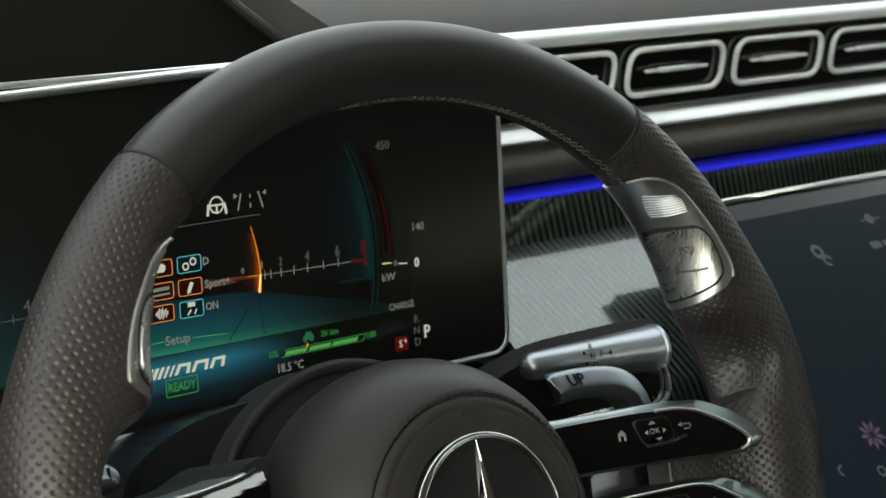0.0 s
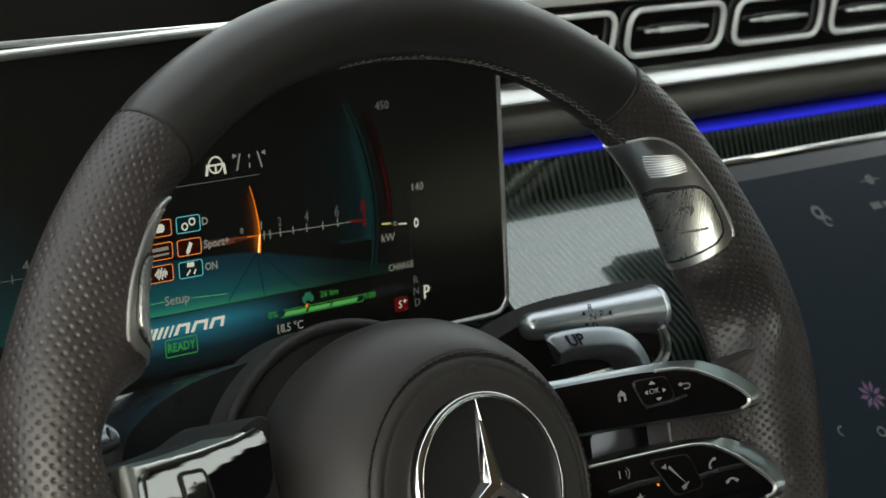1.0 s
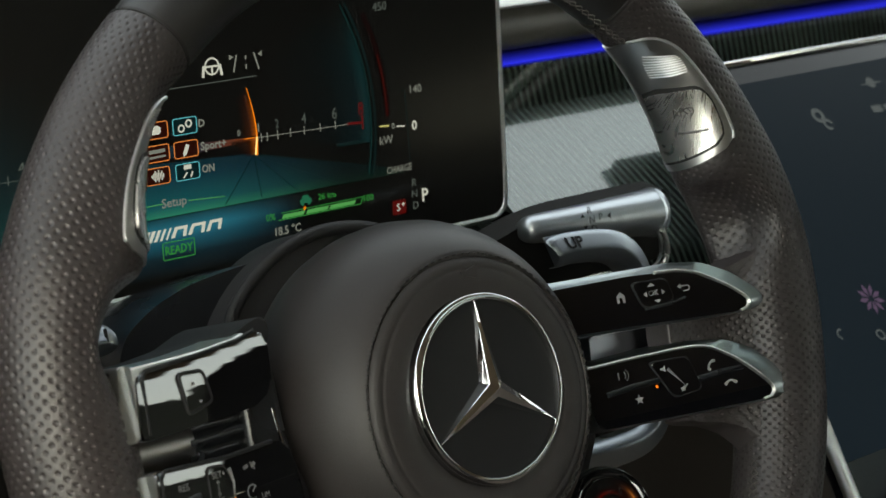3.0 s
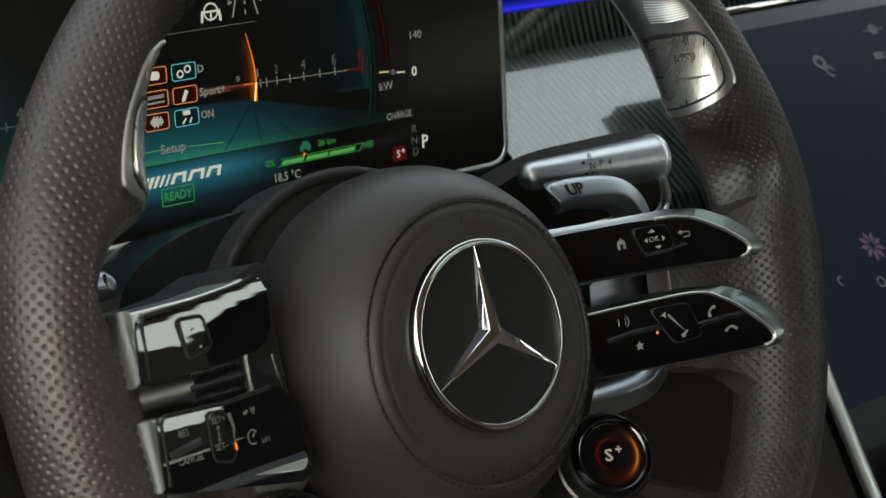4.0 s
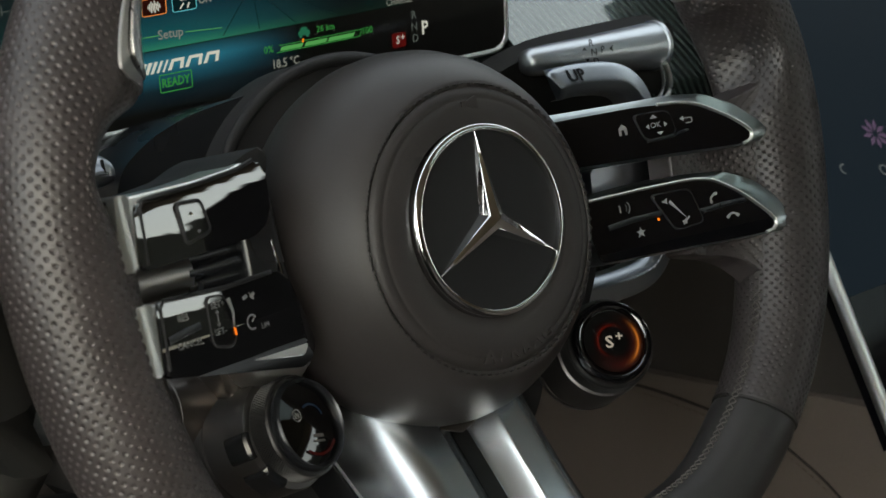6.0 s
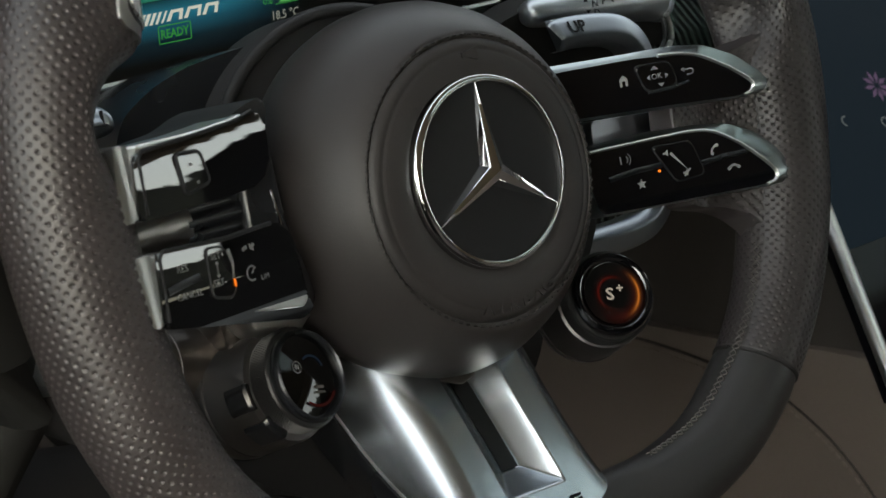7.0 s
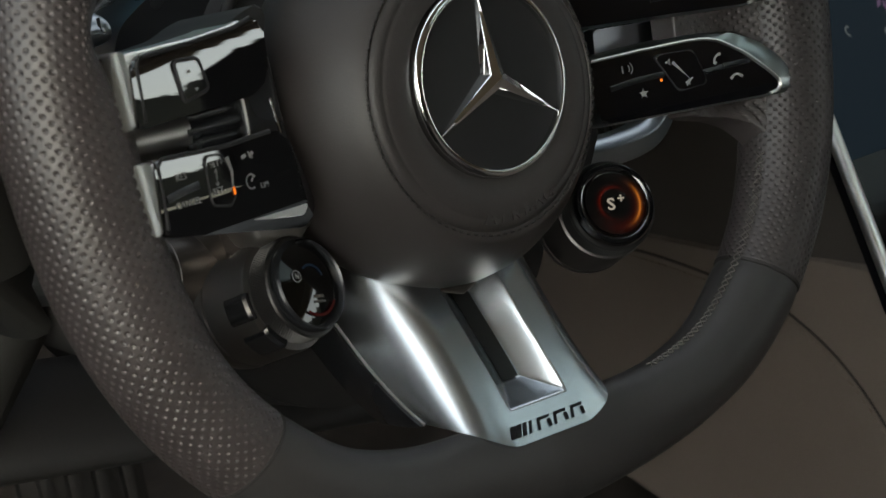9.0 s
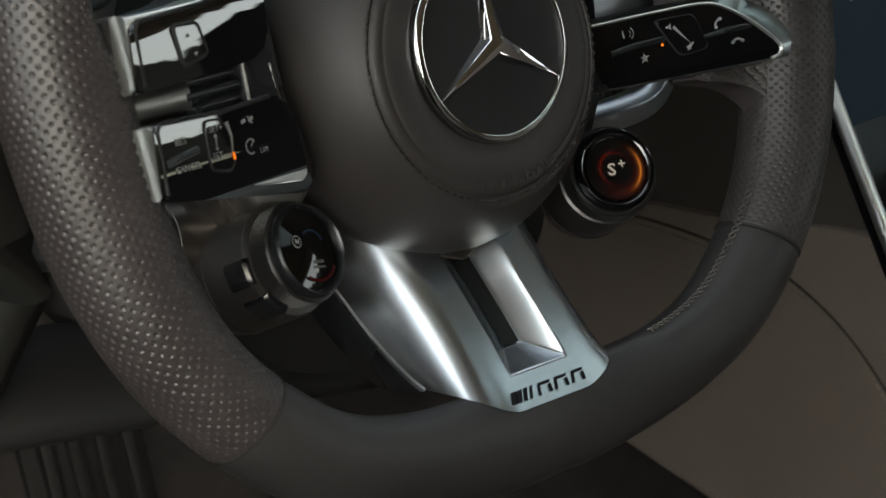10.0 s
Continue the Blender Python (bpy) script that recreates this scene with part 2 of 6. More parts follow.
def arc_bar(cx, cy, r, a0, a1, width, z, steps=24, wide=1.0):
    rows = []
    for k in range(steps + 1):
        a = radians(a0 + (a1 - a0) * k / steps)
        rows.append([(cx + wide * (r + d) * math.cos(a), cy + (r + d) * math.sin(a), z) for d in (-width / 2, width / 2)])
    return grid(rows)


def polygon(points, z):
    bm = bmesh.new()
    bm.faces.new([bm.verts.new((p[0], p[1], z)) for p in points])
    return bm


PADDLE_METAL = grain(material("paddle_aluminium", (0.30, 0.33, 0.36), 0.34, 1.0), 2500, (0.32, 0.39), 0.04, 0.00005)

# ---- the steering wheel ----
WHEEL = pose(0, 0, 0, 90 - RAKE, 0, 0) @ pose(0, 0, 0, 0, 0, SPIN)
wheel = empty("steering_wheel", "dark leather sports steering wheel with perforated grips and aluminium lower spoke", "steering wheel", m=WHEEL)

# distance of the rim's middle line from the axis, and its half width in and across the wheel's plane, by angle above the horizontal
RIM_R = [(-90, 0.1362), (-75, 0.1395), (-62, 0.147), (-52, 0.1532), (-43, 0.156), (-35, 0.158), (-28, 0.1592), (-16, 0.1595), (-5, 0.160), (12, 0.1632), (20, 0.1634), (27, 0.1632), (36, 0.1668), (46, 0.1703), (53, 0.1711), (65, 0.1711), (90, 0.1703)]
RIM_A = [(-90, 0.0185), (-75, 0.0183), (-62, 0.0170), (-52, 0.0168), (-43, 0.0172), (-35, 0.0174), (-28, 0.0180), (-16, 0.0196), (-5, 0.0205), (12, 0.0220), (20, 0.0228), (27, 0.0226), (36, 0.0187), (46, 0.0155), (53, 0.0150), (65, 0.0144), (90, 0.0144)]
RIM_B = [(-90, 0.0085), (-75, 0.0112), (-62, 0.0142), (-43, 0.0168), (-10, 0.0180), (20, 0.0185), (40, 0.0170), (60, 0.0160), (90, 0.0158)]
# depth of the thumb hollow and of the flattening above it, in the inner front side of the grip
HOLLOW = [(4, 0.0), (7, 0.0018), (10, 0.0074), (13, 0.0128), (16, 0.0152), (19, 0.0130), (22, 0.0078), (24.5, 0.0020), (27, 0.0010), (30, 0.0028), (35, 0.0040), (42, 0.0038), (47, 0.0020), (51, 0.0)]


def rim_point(deg, phi, out=0.0):
    """A point of the rim's skin: deg round the wheel, phi round the section (0 outside, 90 to the driver, 180 inside)."""
    fold = deg if -90 <= deg <= 90 else 180 - deg if deg <= 270 else deg - 360
    r, a, b = curve(RIM_R, fold), curve(RIM_A, fold) + out, curve(RIM_B, fold) + out
    t, p = radians(deg), radians(phi)
    d = r + a * math.cos(p)
    if 4 < fold < 51 and 90 < phi < 226:
        q = min(1.0, (226 - phi) / 64)
        d -= curve(HOLLOW, fold) * math.cos(p) * q * q * (3 - 2 * q)
    return Vector((d * math.cos(t), d * math.sin(t), RIM_N + b * math.sin(p)))


def rim_piece(d0, d1, out=0.0, round_ends=0.0008):
    """One leather-covered stretch of the rim, with its UV map in metres."""
    bm = bmesh.new()
    uv = bm.loops.layers.uv.new("UVMap")
    n, around = max(8, round((d1 - d0) / 1.2)), 44
    rings = []
    for i in range(n + 1):
        deg = d0 + (d1 - d0) * i / n
        end = min(i, n - i)
        o = out - (round_ends if end == 0 else round_ends * 0.3 if end == 1 else 0)
        rings.append([bm.verts.new(rim_point(deg, 360 * k / around, o)) for k in range(around)])
    for i in range(n):
        for k in range(around):
            j = (k + 1) % around
            f = bm.faces.new((rings[i][k], rings[i + 1][k], rings[i + 1][j], rings[i][j]))
            for loop, (a, b) in zip(f.loops, ((i, k), (i + 1, k), (i + 1, k + 1), (i, k + 1))):
                loop[uv].uv = (radians(d0 + (d1 - d0) * a / n) * 0.166, b / around * 0.112)
    return bm


DIMPLE, DIMPLE_R, DIMPLE_DEEP = 0.0040, 0.00098, 0.00052


def punched(u, v):
    """Depth of the dimples in the leather: a diamond lattice of round pits with soft lips; u and v in metres."""
    deep = np.zeros(np.broadcast(u, v).shape)
    for o in (0.0, 0.5):
        du = (u / DIMPLE + o) % 1.0 - 0.5
        dv = (v / DIMPLE + o) % 1.0 - 0.5
        r = np.sqrt(du * du + dv * dv) * DIMPLE / DIMPLE_R
        deep += np.where(r < 1.0, 0.5 + 0.5 * np.cos(np.pi * np.minimum(r, 1.0)), 0.0)
    return DIMPLE_DEEP * deep


def skin(rows_, closed):
    """A leather mesh over rows of points, each row closed to a ring or left open."""
    n, m = rows_.shape[0] - 1, rows_.shape[1]
    i, k = np.meshgrid(np.arange(n), np.arange(m if closed else m - 1), indexing="ij")
    j = (k + 1) % m
    faces = np.stack([i * m + k, (i + 1) * m + k, (i + 1) * m + j, i * m + j], axis=-1).reshape(-1, 4)
    me = bpy.data.meshes.new("mesh")
    me.vertices.add((n + 1) * m)
    me.vertices.foreach_set("co", rows_.ravel())
    me.loops.add(faces.size)
    me.loops.foreach_set("vertex_index", faces.ravel())
    me.polygons.add(len(faces))
    me.polygons.foreach_set("loop_start", np.arange(0, faces.size, 4))
    me.polygons.foreach_set("use_smooth", np.ones(len(faces), dtype=bool))
    me.update(calc_edges=True)
    me.validate()
    me.materials.append(GRIP_SKIN)
    return me


def punched_grip(d0, d1):
    """A leather-covered stretch of the rim with dimples in its skin."""
    n, around, girth = round(math.radians(d1 - d0) * 0.166 / 0.00036), 308, 28 * DIMPLE
    phi = np.arange(around) * 2 * np.pi / around
    v = phi / (2 * np.pi) * girth
    verts = []
    degs = np.linspace(d0, d1, n + 1)
    for i, deg in enumerate(degs):
        fold = deg if -90 <= deg <= 90 else 180 - deg if deg <= 270 else deg - 360
        end = min(i, n - i)
        ease = min(1.0, end / 6)
        u = radians(deg) * 0.166
        out = -punched(u, v) * ease - 0.0008 * max(0.0, 1 - end / 4) ** 2
        a, b = curve(RIM_A, fold) + out, curve(RIM_B, fold) + out
        d = curve(RIM_R, fold) + a * np.cos(phi)
        if 4 < fold < 51:
            q = np.clip((226 - np.degrees(phi)) / 64, 0, 1)
            hold = np.where((np.degrees(phi) > 90) & (np.degrees(phi) < 226), q * q * (3 - 2 * q), 0)
            d = d - curve(HOLLOW, fold) * np.cos(phi) * hold
        t = radians(deg)
        verts.append(np.stack([d * math.cos(t), d * math.sin(t), RIM_N + b * np.sin(phi)], axis=1))
    return skin(np.stack(verts), True)


def rim_seam(deg):
    return tube([rim_point(deg, 360 * k / 40, -0.0006) for k in range(40)], 0.0009, 6, True)


TOP0, TOP1, LOW0, LOW1 = 53.2, 129.2, 218.8, 321.2
part("rim_cover", rim_piece(TOP0, TOP1), LEATHER, wheel, "smooth dark leather on the upper rim")
for name, d0, d1 in (("grip", TOP1, LOW0), ("grip", LOW1 - 360, TOP0)):
    grip = new(name, punched_grip(d0, d1))
    grip.parent = wheel
    tagged(grip, "dark perforated leather grip")
part("rim_cover", rim_piece(LOW0, LOW1), LEATHER, wheel, "smooth dark leather on the flattened lower rim")
for deg in (TOP0, TOP1, LOW0, LOW1):
    part("seam", rim_seam(deg), THREAD, wheel)


def zigzag(d0, d1, phi, step=1.25):
    """Cross stitches along the inner side of the rim."""
    bits, d = [], d0
    while d < d1:
        for a, b in ((phi - 5, phi + 5), (phi + 5, phi - 5)):
            bits.append(tube([rim_point(d, a, 0.0003), rim_point(d + step * 0.5, (a + b) / 2, 0.0007), rim_point(d + step * 0.9, b, 0.0003)], 0.00036, 5))
        d += step
    return joined(*bits)


part("stitching", zigzag(48, 100, 172), THREAD_GREY, wheel, "cross-stitched grey thread")
part("stitching", zigzag(-65, -22, 166), THREAD_GREY, wheel, "cross-stitched grey thread")

# the padded boss with the airbag
def boss_radius(a, base):
    low = max(0.0, -math.sin(a))
    return base * (1 + 0.035 * low**3 + 0.012 * max(0.0, math.sin(a)))


BOSS = [(0.0342, -0.0040), (0.0352, -0.0026), (0.0365, -0.0018), (0.040, -0.0014), (0.0440, -0.0019), (0.0452, -0.0023), (0.0457, -0.0026), (0.0462, -0.0024), (0.0480, -0.0030), (0.0492, -0.0038), (0.0498, -0.0048), (0.0504, -0.0042), (0.0520, -0.0052), (0.0555, -0.0088), (0.0600, -0.0150), (0.0638, -0.0225), (0.0662, -0.0310), (0.0670, -0.0400), (0.0662, -0.0490), (0.0640, -0.0570), (0.060, -0.064)]
rows = []
for r, z in BOSS:
    rows.append([])
    for k in range(97):
        a = 2 * math.pi * k / 96
        rr = boss_radius(a, r) if r > 0.05 else r
        cy = -0.0026 if r < 0.053 else -0.0026 - 0.0004 * min(1, (r - 0.053) / 0.01)
        cy = 0.0 if r < 0.036 else cy
        cx = 0.0 if r < 0.036 else -0.0016
        rows[-1].append((cx + rr * math.cos(a), cy + rr * math.sin(a), z))
boss = grid(rows)
bmesh.ops.remove_doubles(boss, verts=boss.verts, dist=1e-6)
part("airbag_cover", boss, HUB_LEATHER, wheel, "domed dark leather airbag cover with a stitched ring", 60)


def stitch_ring(radius, z, count, length, cx, cy):
    bits = []
    for k in range(count):
        a0, a1 = 2 * math.pi * k / count, 2 * math.pi * (k + length) / count
        am = (a0 + a1) / 2
        bits.append(tube([(cx + radius * math.cos(a), cy + radius * math.sin(a), z + h) for a, h in ((a0, -0.0004), (am, 0.0003), (a1, -0.0004))], 0.00044, 5))
    return joined(*bits)


part("stitching", stitch_ring(0.0510, -0.0041, 96, 0.62, -0.0016, -0.0026), THREAD, wheel, "dark stitched ring")
for k, c in enumerate("AIRBAG"):
    a = radians(-84 + 7.2 * (k - 2.5))
    part("lettering", letters(c, 0.0072 if k in (0, 5) else 0.0060, 0, 0, 0, wide=1.2, weight=0.0001, thickness=0.0005, m=pose(-0.0016 + 0.0455 * math.cos(a), -0.0020 + 0.0455 * math.sin(a), -0.0022, 0, 0, math.degrees(a) + 90)), HUB_LEATHER, wheel, "embossed letter " + c)
horn = prism(rounded([(-0.0035, 0.0402), (-0.001, 0.0402), (0.0035, 0.0388), (0.0035, 0.0436), (-0.001, 0.0422), (-0.0035, 0.0422)], 0.0003, 2), -0.0022, -0.0012)
part("horn_symbol", horn, HUB_LEATHER, wheel, "embossed horn symbol")
part("seam", tube([(0.012, -0.053, -0.0065), (0.0125, -0.058, -0.012), (0.0115, -0.064, -0.022), (0.009, -0.067, -0.033)], 0.0004, 6), THREAD, wheel)

# emblem: dark disc, chrome ring, and a bevelled chrome figure of three tapering points
part("emblem_plate", lathe([(0.0, -0.0016), (0.030, -0.0020), (0.0320, -0.0024), (0.0320, -0.008)], 72), material("emblem_black", (0.012, 0.012, 0.013), 0.62, spec=0.3), wheel, "matt black emblem plate")
RING = [(0.0312, -0.0040), (0.0312, -0.0006), (0.0314, -0.0001), (0.0318, 0.0001), (0.0326, 0.0000), (0.0335, -0.0004), (0.0340, -0.0010), (0.0343, -0.0018), (0.0344, -0.0040)]
part("emblem_ring", lathe(RING, 128, True), CHROME, wheel, "chrome ring")


def three_points(reach, waist, crest, z):
    """Three tapering points whose flanks are flat by the ridge and steeper along the foot."""
    halves, along, across = [], 4, 20
    for k in range(3):
        a = radians(90 + 120 * k)
        tip = Vector((reach * math.cos(a), reach * math.sin(a), 0))
        for side in (-60, 60):
            d = a + radians(side)
            dip = Vector((waist * math.cos(d), waist * math.sin(d), 0))
            rows_ = []
            for i in range(along + 1):
                q = i / along * 0.985
                ridge, foot, high = tip * q, dip + (tip - dip) * q, crest * (1 - q) + 0.0005 * q
                row = []
                for j in range(across + 1):
                    s = j / across
                    p = ridge + (foot - ridge) * s
                    row.append((p.x, p.y, z + high * (1 - 0.52 * s if s < 0.62 else 0.6776 * (1 - s) / 0.38)))
                rows_.append(row if side < 0 else row[::-1])
            halves.append(grid(rows_))
    bm = joined(*halves)
    bmesh.ops.remove_doubles(bm, verts=bm.verts[:], dist=0.00002)
    return bm


part("emblem_figure", three_points(0.0318, 0.0053, 0.0058, -0.0019), CHROME, wheel, "bevelled chrome three-pointed figure", 8)


# spokes: satin metal shells with glossy black key pads
def mm(*points):
    return [(x / 1000, y / 1000) for x, y in points]


LEAN_K = 0.30
UP_TILT, LOW_TILT, UP_CROWN, LOW_CROWN = 0.026, -0.035, 0.0005, 0.0009


def lean(bm, seat=True):
    """Lay a sheet on the key pads, whose outer ends stand nearer to the driver than their roots."""
    if seat:
        cx = sum(v.co.x for v in bm.verts) / len(bm.verts)
        to = 0.090 + (cx - 0.090) * 0.765 if cx > 0 else -0.090 + (cx + 0.090) * 1.225
        for v in bm.verts:
            v.co.x += to - cx
    for v in bm.verts:
        v.co.z += LEAN_K * (abs(v.co.x) - 0.090)
    return bm


def printed(name, bm, mat, parent, label=""):
    return part(name, lean(bm), mat, parent, label)


EDGE_METAL = material("polished_edge", (0.85, 0.85, 0.84), 0.3, 1.0)
BRIDGE_GREY = grain(material("bridge_grey", (0.30, 0.31, 0.34), 0.3, 1.0), 2500, (0.3, 0.36), 0.05, 0.00005)
BRIDGE_METAL = grain(material("bridge_metal", (0.36, 0.34, 0.325), 0.3, 1.0), 2500, (0.26, 0.34), 0.05, 0.00005)
FLANK_METAL = grain(material("flank_metal", (0.33, 0.37, 0.38), 0.3, 1.0), 2500, (0.27, 0.33), 0.03, 0.00005)
SHELL_METAL = grain(material("shell_aluminium", (0.68, 0.68, 0.66), 0.3, 1.0), 2500, (0.27, 0.34), 0.03, 0.00005)


def crown(bm, middle, depth, half, tilt=0.0):
    """Curve a plate over its length: its middle line stands depth above its long edges, and its upper edge leans back by tilt."""
    for k in range(-9, 10):
        bmesh.ops.bisect_plane(bm, geom=bm.verts[:] + bm.edges[:] + bm.faces[:], plane_co=(0, middle + half * k / 9, 0), plane_no=(0, 1, 0))
    for v in bm.verts:
        v.co.z -= depth * ((v.co.y - middle) / half) ** 2 + tilt * (v.co.y - middle)
    return bm


def spoke(shell, pad, name, middle, slope, tilt):
    s = part(name, lean(pillow(rounded(mm(*shell), 0.005), -0.036, -0.0124, slope, slope * 1.7), False), SHELL_METAL, wheel, "satin metal spoke shell with a glossy black key pad", 50)
    p = part("key_pad", lean(crown(prism(rounded(mm(*pad), 0.003), -0.036, -0.0113, 0.0011, 3), middle, UP_CROWN if middle > 0 else LOW_CROWN, 0.014, tilt), False), PIANO, wheel, "glossy black key pad", 12)
    return s, p


def flanked_spoke(inner, outer, name, middle):
    """A spoke whose metal flank falls from the pad's edge to a wider outline."""
    a, b = rounded(mm(*inner), 0.003), rounded(mm(*outer), 0.003)
    mid = sum(a, Vector((0, 0))) / len(a)
    bm = bmesh.new()
    fall = [0.0046 - 0.0030 * min(1.0, (p - q).length / 0.0065) for p, q in zip(b, a)]
    levels = [[bm.verts.new((p.x, p.y, -0.036)) for p in b]]
    for share, down in ((1.0, 1.15), (0.94, 0.80), (0.0, 0.0)):
        levels.append([bm.verts.new((*(q + (p - q) * share), -0.0113 - down * f)) for p, q, f in zip(b, a, fall)])
    levels.append([bm.verts.new((*(p * 0.994 + mid * 0.006), -0.020)) for p in a])
    for low, high in zip(levels, levels[1:]):
        for k in range(len(low)):
            n = (k + 1) % len(low)
            bm.faces.new((low[k], low[n], high[n], high[k]))
    bm.faces.new(levels[-1])
    s = part(name, lean(bm, False), FLANK_METAL, wheel, "satin metal spoke shell with a glossy black key pad", 50)
    p = part("key_pad", lean(crown(prism(a, -0.036, -0.0113, 0.0011, 3), middle, 0.0005, 0.014), False), PIANO, wheel, "glossy black key pad", 12)
    return s, p


ru, rup = flanked_spoke([(52, 28.6), (62.5, 28.6), (87.7, 28.4), (106.3, 27.2), (115.5, 24.9), (126.4, 18.7), (133.9, 13.0), (136.1, 9.6), (133.5, 7.2), (129, 6.9), (100, 8.6), (67.9, 10), (52, 10.8)],
                        [(52, 31.6), (62.5, 31.4), (90, 30.8), (107, 30.6), (119.5, 28.7), (131.6, 22.6), (141.6, 14.0), (144.0, 10.1), (141.5, 7.2), (131, 5.9), (100, 7.4), (67, 9), (52, 9.8)], "spoke", 0.019)
rl, rlp = flanked_spoke([(60, -3.2), (66.7, -2.9), (88.9, -2.7), (107.9, -2.9), (115.9, -4.6), (125.6, -10.8), (134, -18.5), (139.1, -24.2), (139.8, -27.2), (137, -28.8), (132.1, -28.9), (100, -28), (64.3, -27)],
                        [(60, -1.4), (66.7, -1.2), (89, -0.6), (110, -0.6), (124, -2.9), (134.4, -8.2), (142.5, -15.6), (148.4, -25.2), (147.2, -28.2), (142, -30.0), (133, -30), (100, -29), (64, -28)], "spoke", -0.016)
lu, lup = spoke([(-148.5, 32.6), (-142, 32), (-113.5, 33), (-95, 34.8), (-89, 36.2), (-87, 17), (-91.4, 14), (-146, 9.6), (-148.5, 9.8)],
                [(-142.4, 29.4), (-113.5, 31.4), (-94, 33.4), (-84.4, 36.2), (-80, 33), (-82, 16), (-91.4, 11.4), (-144.6, 8.8)], "spoke", 0.021, 0.0009, UP_TILT)
ll, llp = spoke([(-145, -1.6), (-138, -1.4), (-109.4, -4), (-87, -4), (-82, -4), (-74, -28), (-77, -31), (-144, -23), (-146.5, -22.4)],
                [(-141.2, -1.0), (-109.4, -2.2), (-87, -1), (-80, -2), (-70, -30), (-77, -34.8), (-142.6, -24.4)], "spoke", -0.015, 0.0009, LOW_TILT)
for owner, plate in ((lu, [(-149.4, 33), (-143.2, 32.4), (-145.6, 9.4), (-151.8, 9.2)]), (ll, [(-149.6, -1.2), (-142.2, -1.2), (-143.4, -23.6), (-150.2, -22.8)])):
    tip = lean(prism(rounded(mm(*plate), 0.0012), -0.034, -0.0110, 0.0008, 3), False)
    mid_x = sum(v.co.x for v in tip.verts) / len(tip.verts)
    for k in range(-4, 5):
        bmesh.ops.bisect_plane(tip, geom=tip.verts[:] + tip.edges[:] + tip.faces[:], plane_co=(mid_x + 0.0009 * k, 0, 0), plane_no=(1, 0.09, 0))
    for v in tip.verts:
        v.co.z += 0.10 * (v.co.x + 0.143) - 0.0006 * ((v.co.x - mid_x) / 0.0034) ** 2
    part("end_plate", tip, SHELL_METAL, owner, "bright satin metal end plate", 50)
for pad, line in ((lup, [(-140.8, 10.6), (-140.0, 27.6), (-138.2, 29.9), (-126, 30.8), (-113.5, 31.7), (-94, 33.7), (-86, 35.8)]), (llp, [(-140.4, -22.4), (-139.6, -3.4), (-137.6, -1.2), (-109.4, -2.1), (-87, -1.0)])):
    part("pad_gap", lean(tube([(x / 1000, y / 1000, -0.0117) for x, y in line], 0.0008, 6), False), BLACK_MATT, pad, "dark gap round the key pad")
for owner, line in ((ru, [(98, 27.9), (106.3, 27.4), (111.2, 26.4), (115.5, 25.0), (121, 22.0), (126.4, 18.8), (130.4, 15.9), (133.9, 13.0), (135.5, 11.0), (135.6, 9.2), (134.3, 7.7), (131.6, 6.9)]), (rl, [(62, -2.9), (84, -2.5), (102.4, -2.5), (108, -2.8), (112, -3.4), (116, -4.7), (120.6, -7.4), (125.6, -10.8), (130, -14.6), (134, -18.5), (137, -21.6), (139.1, -24.4), (139.4, -26.6), (138, -28.3), (134.6, -28.9)])):
    part("bright_edge", lean(tube([(x / 1000, y / 1000, -0.0112) for x, y in line], 0.0007, 8), False), EDGE_METAL, owner, "thin polished edge")
# inner edge of the leather web, and where it runs into the grip, by height across the wheel
WEB_IN = [(-0.060, 0.1345), (-0.054, 0.1340), (-0.048, 0.1325), (-0.0435, 0.1300), (-0.0395, 0.1265), (-0.0355, 0.1190), (-0.0330, 0.1080), (-0.0310, 0.1040), (0.012, 0.1040), (0.018, 0.112), (0.0215, 0.124), (0.025, 0.136), (0.029, 0.146), (0.033, 0.151)]
WEB_OUT = [(-0.060, 0.1345), (-0.055, 0.1360), (-0.045, 0.1392), (-0.035, 0.1428), (-0.015, 0.1475), (0.002, 0.1478), (0.020, 0.1500), (0.033, 0.1540)]


def grip_web():
    """Punched leather that falls from the grip to the spokes in a hollow curve."""
    rows_ = []
    for y in np.linspace(-0.060, 0.033, 232):
        x0, x1 = curve(WEB_IN, y), curve(WEB_OUT, y)
        x = np.linspace(x0, x1 + 0.003, 140)
        rise = np.clip((x - x1 + 0.030) / 0.030, 0, 1)
        z = -0.0130 + (0.0160 + 0.12 * min(0.0, y + 0.030)) * rise**2
        edge = np.clip(1 - (x - x0) / (0.002 if -0.030 < y < 0.012 else 0.005), 0, 1)
        z = z - 0.011 * edge**2
        run = np.concatenate([[0], np.cumsum(np.hypot(np.diff(x), np.diff(z)))])
        z = z - punched(run - run[-1], y) * (edge < 0.5)
        rows_.append(np.stack([x, np.full(140, y), z], axis=1))
    return skin(np.stack(rows_), False)


web = new("grip_web", grip_web())
web.parent = wheel
tagged(web, "dark perforated leather between the grip and the spokes")
part("thumb_rest", lean(prism(rounded(mm((-150.5, 28), (-150.3, 32.0), (-142, 31.6), (-113.5, 32.6), (-95, 34.6), (-84, 38.4), (-76, 40), (-74, 36), (-80, 20), (-150, 20)), 0.003), -0.064, -0.0165, 0.001, 2), False), BLACK_MATT, wheel, "satin black top of the spoke")
TOPZ = -0.0113
part("spoke_bridge", prism(rounded(mm((76, 8), (114.5, 6.4), (113.5, -4), (75, -2.5)), 0.0015), -0.05, -0.028, 0.001), BRIDGE_GREY, wheel, "satin grey bridge between the spokes")
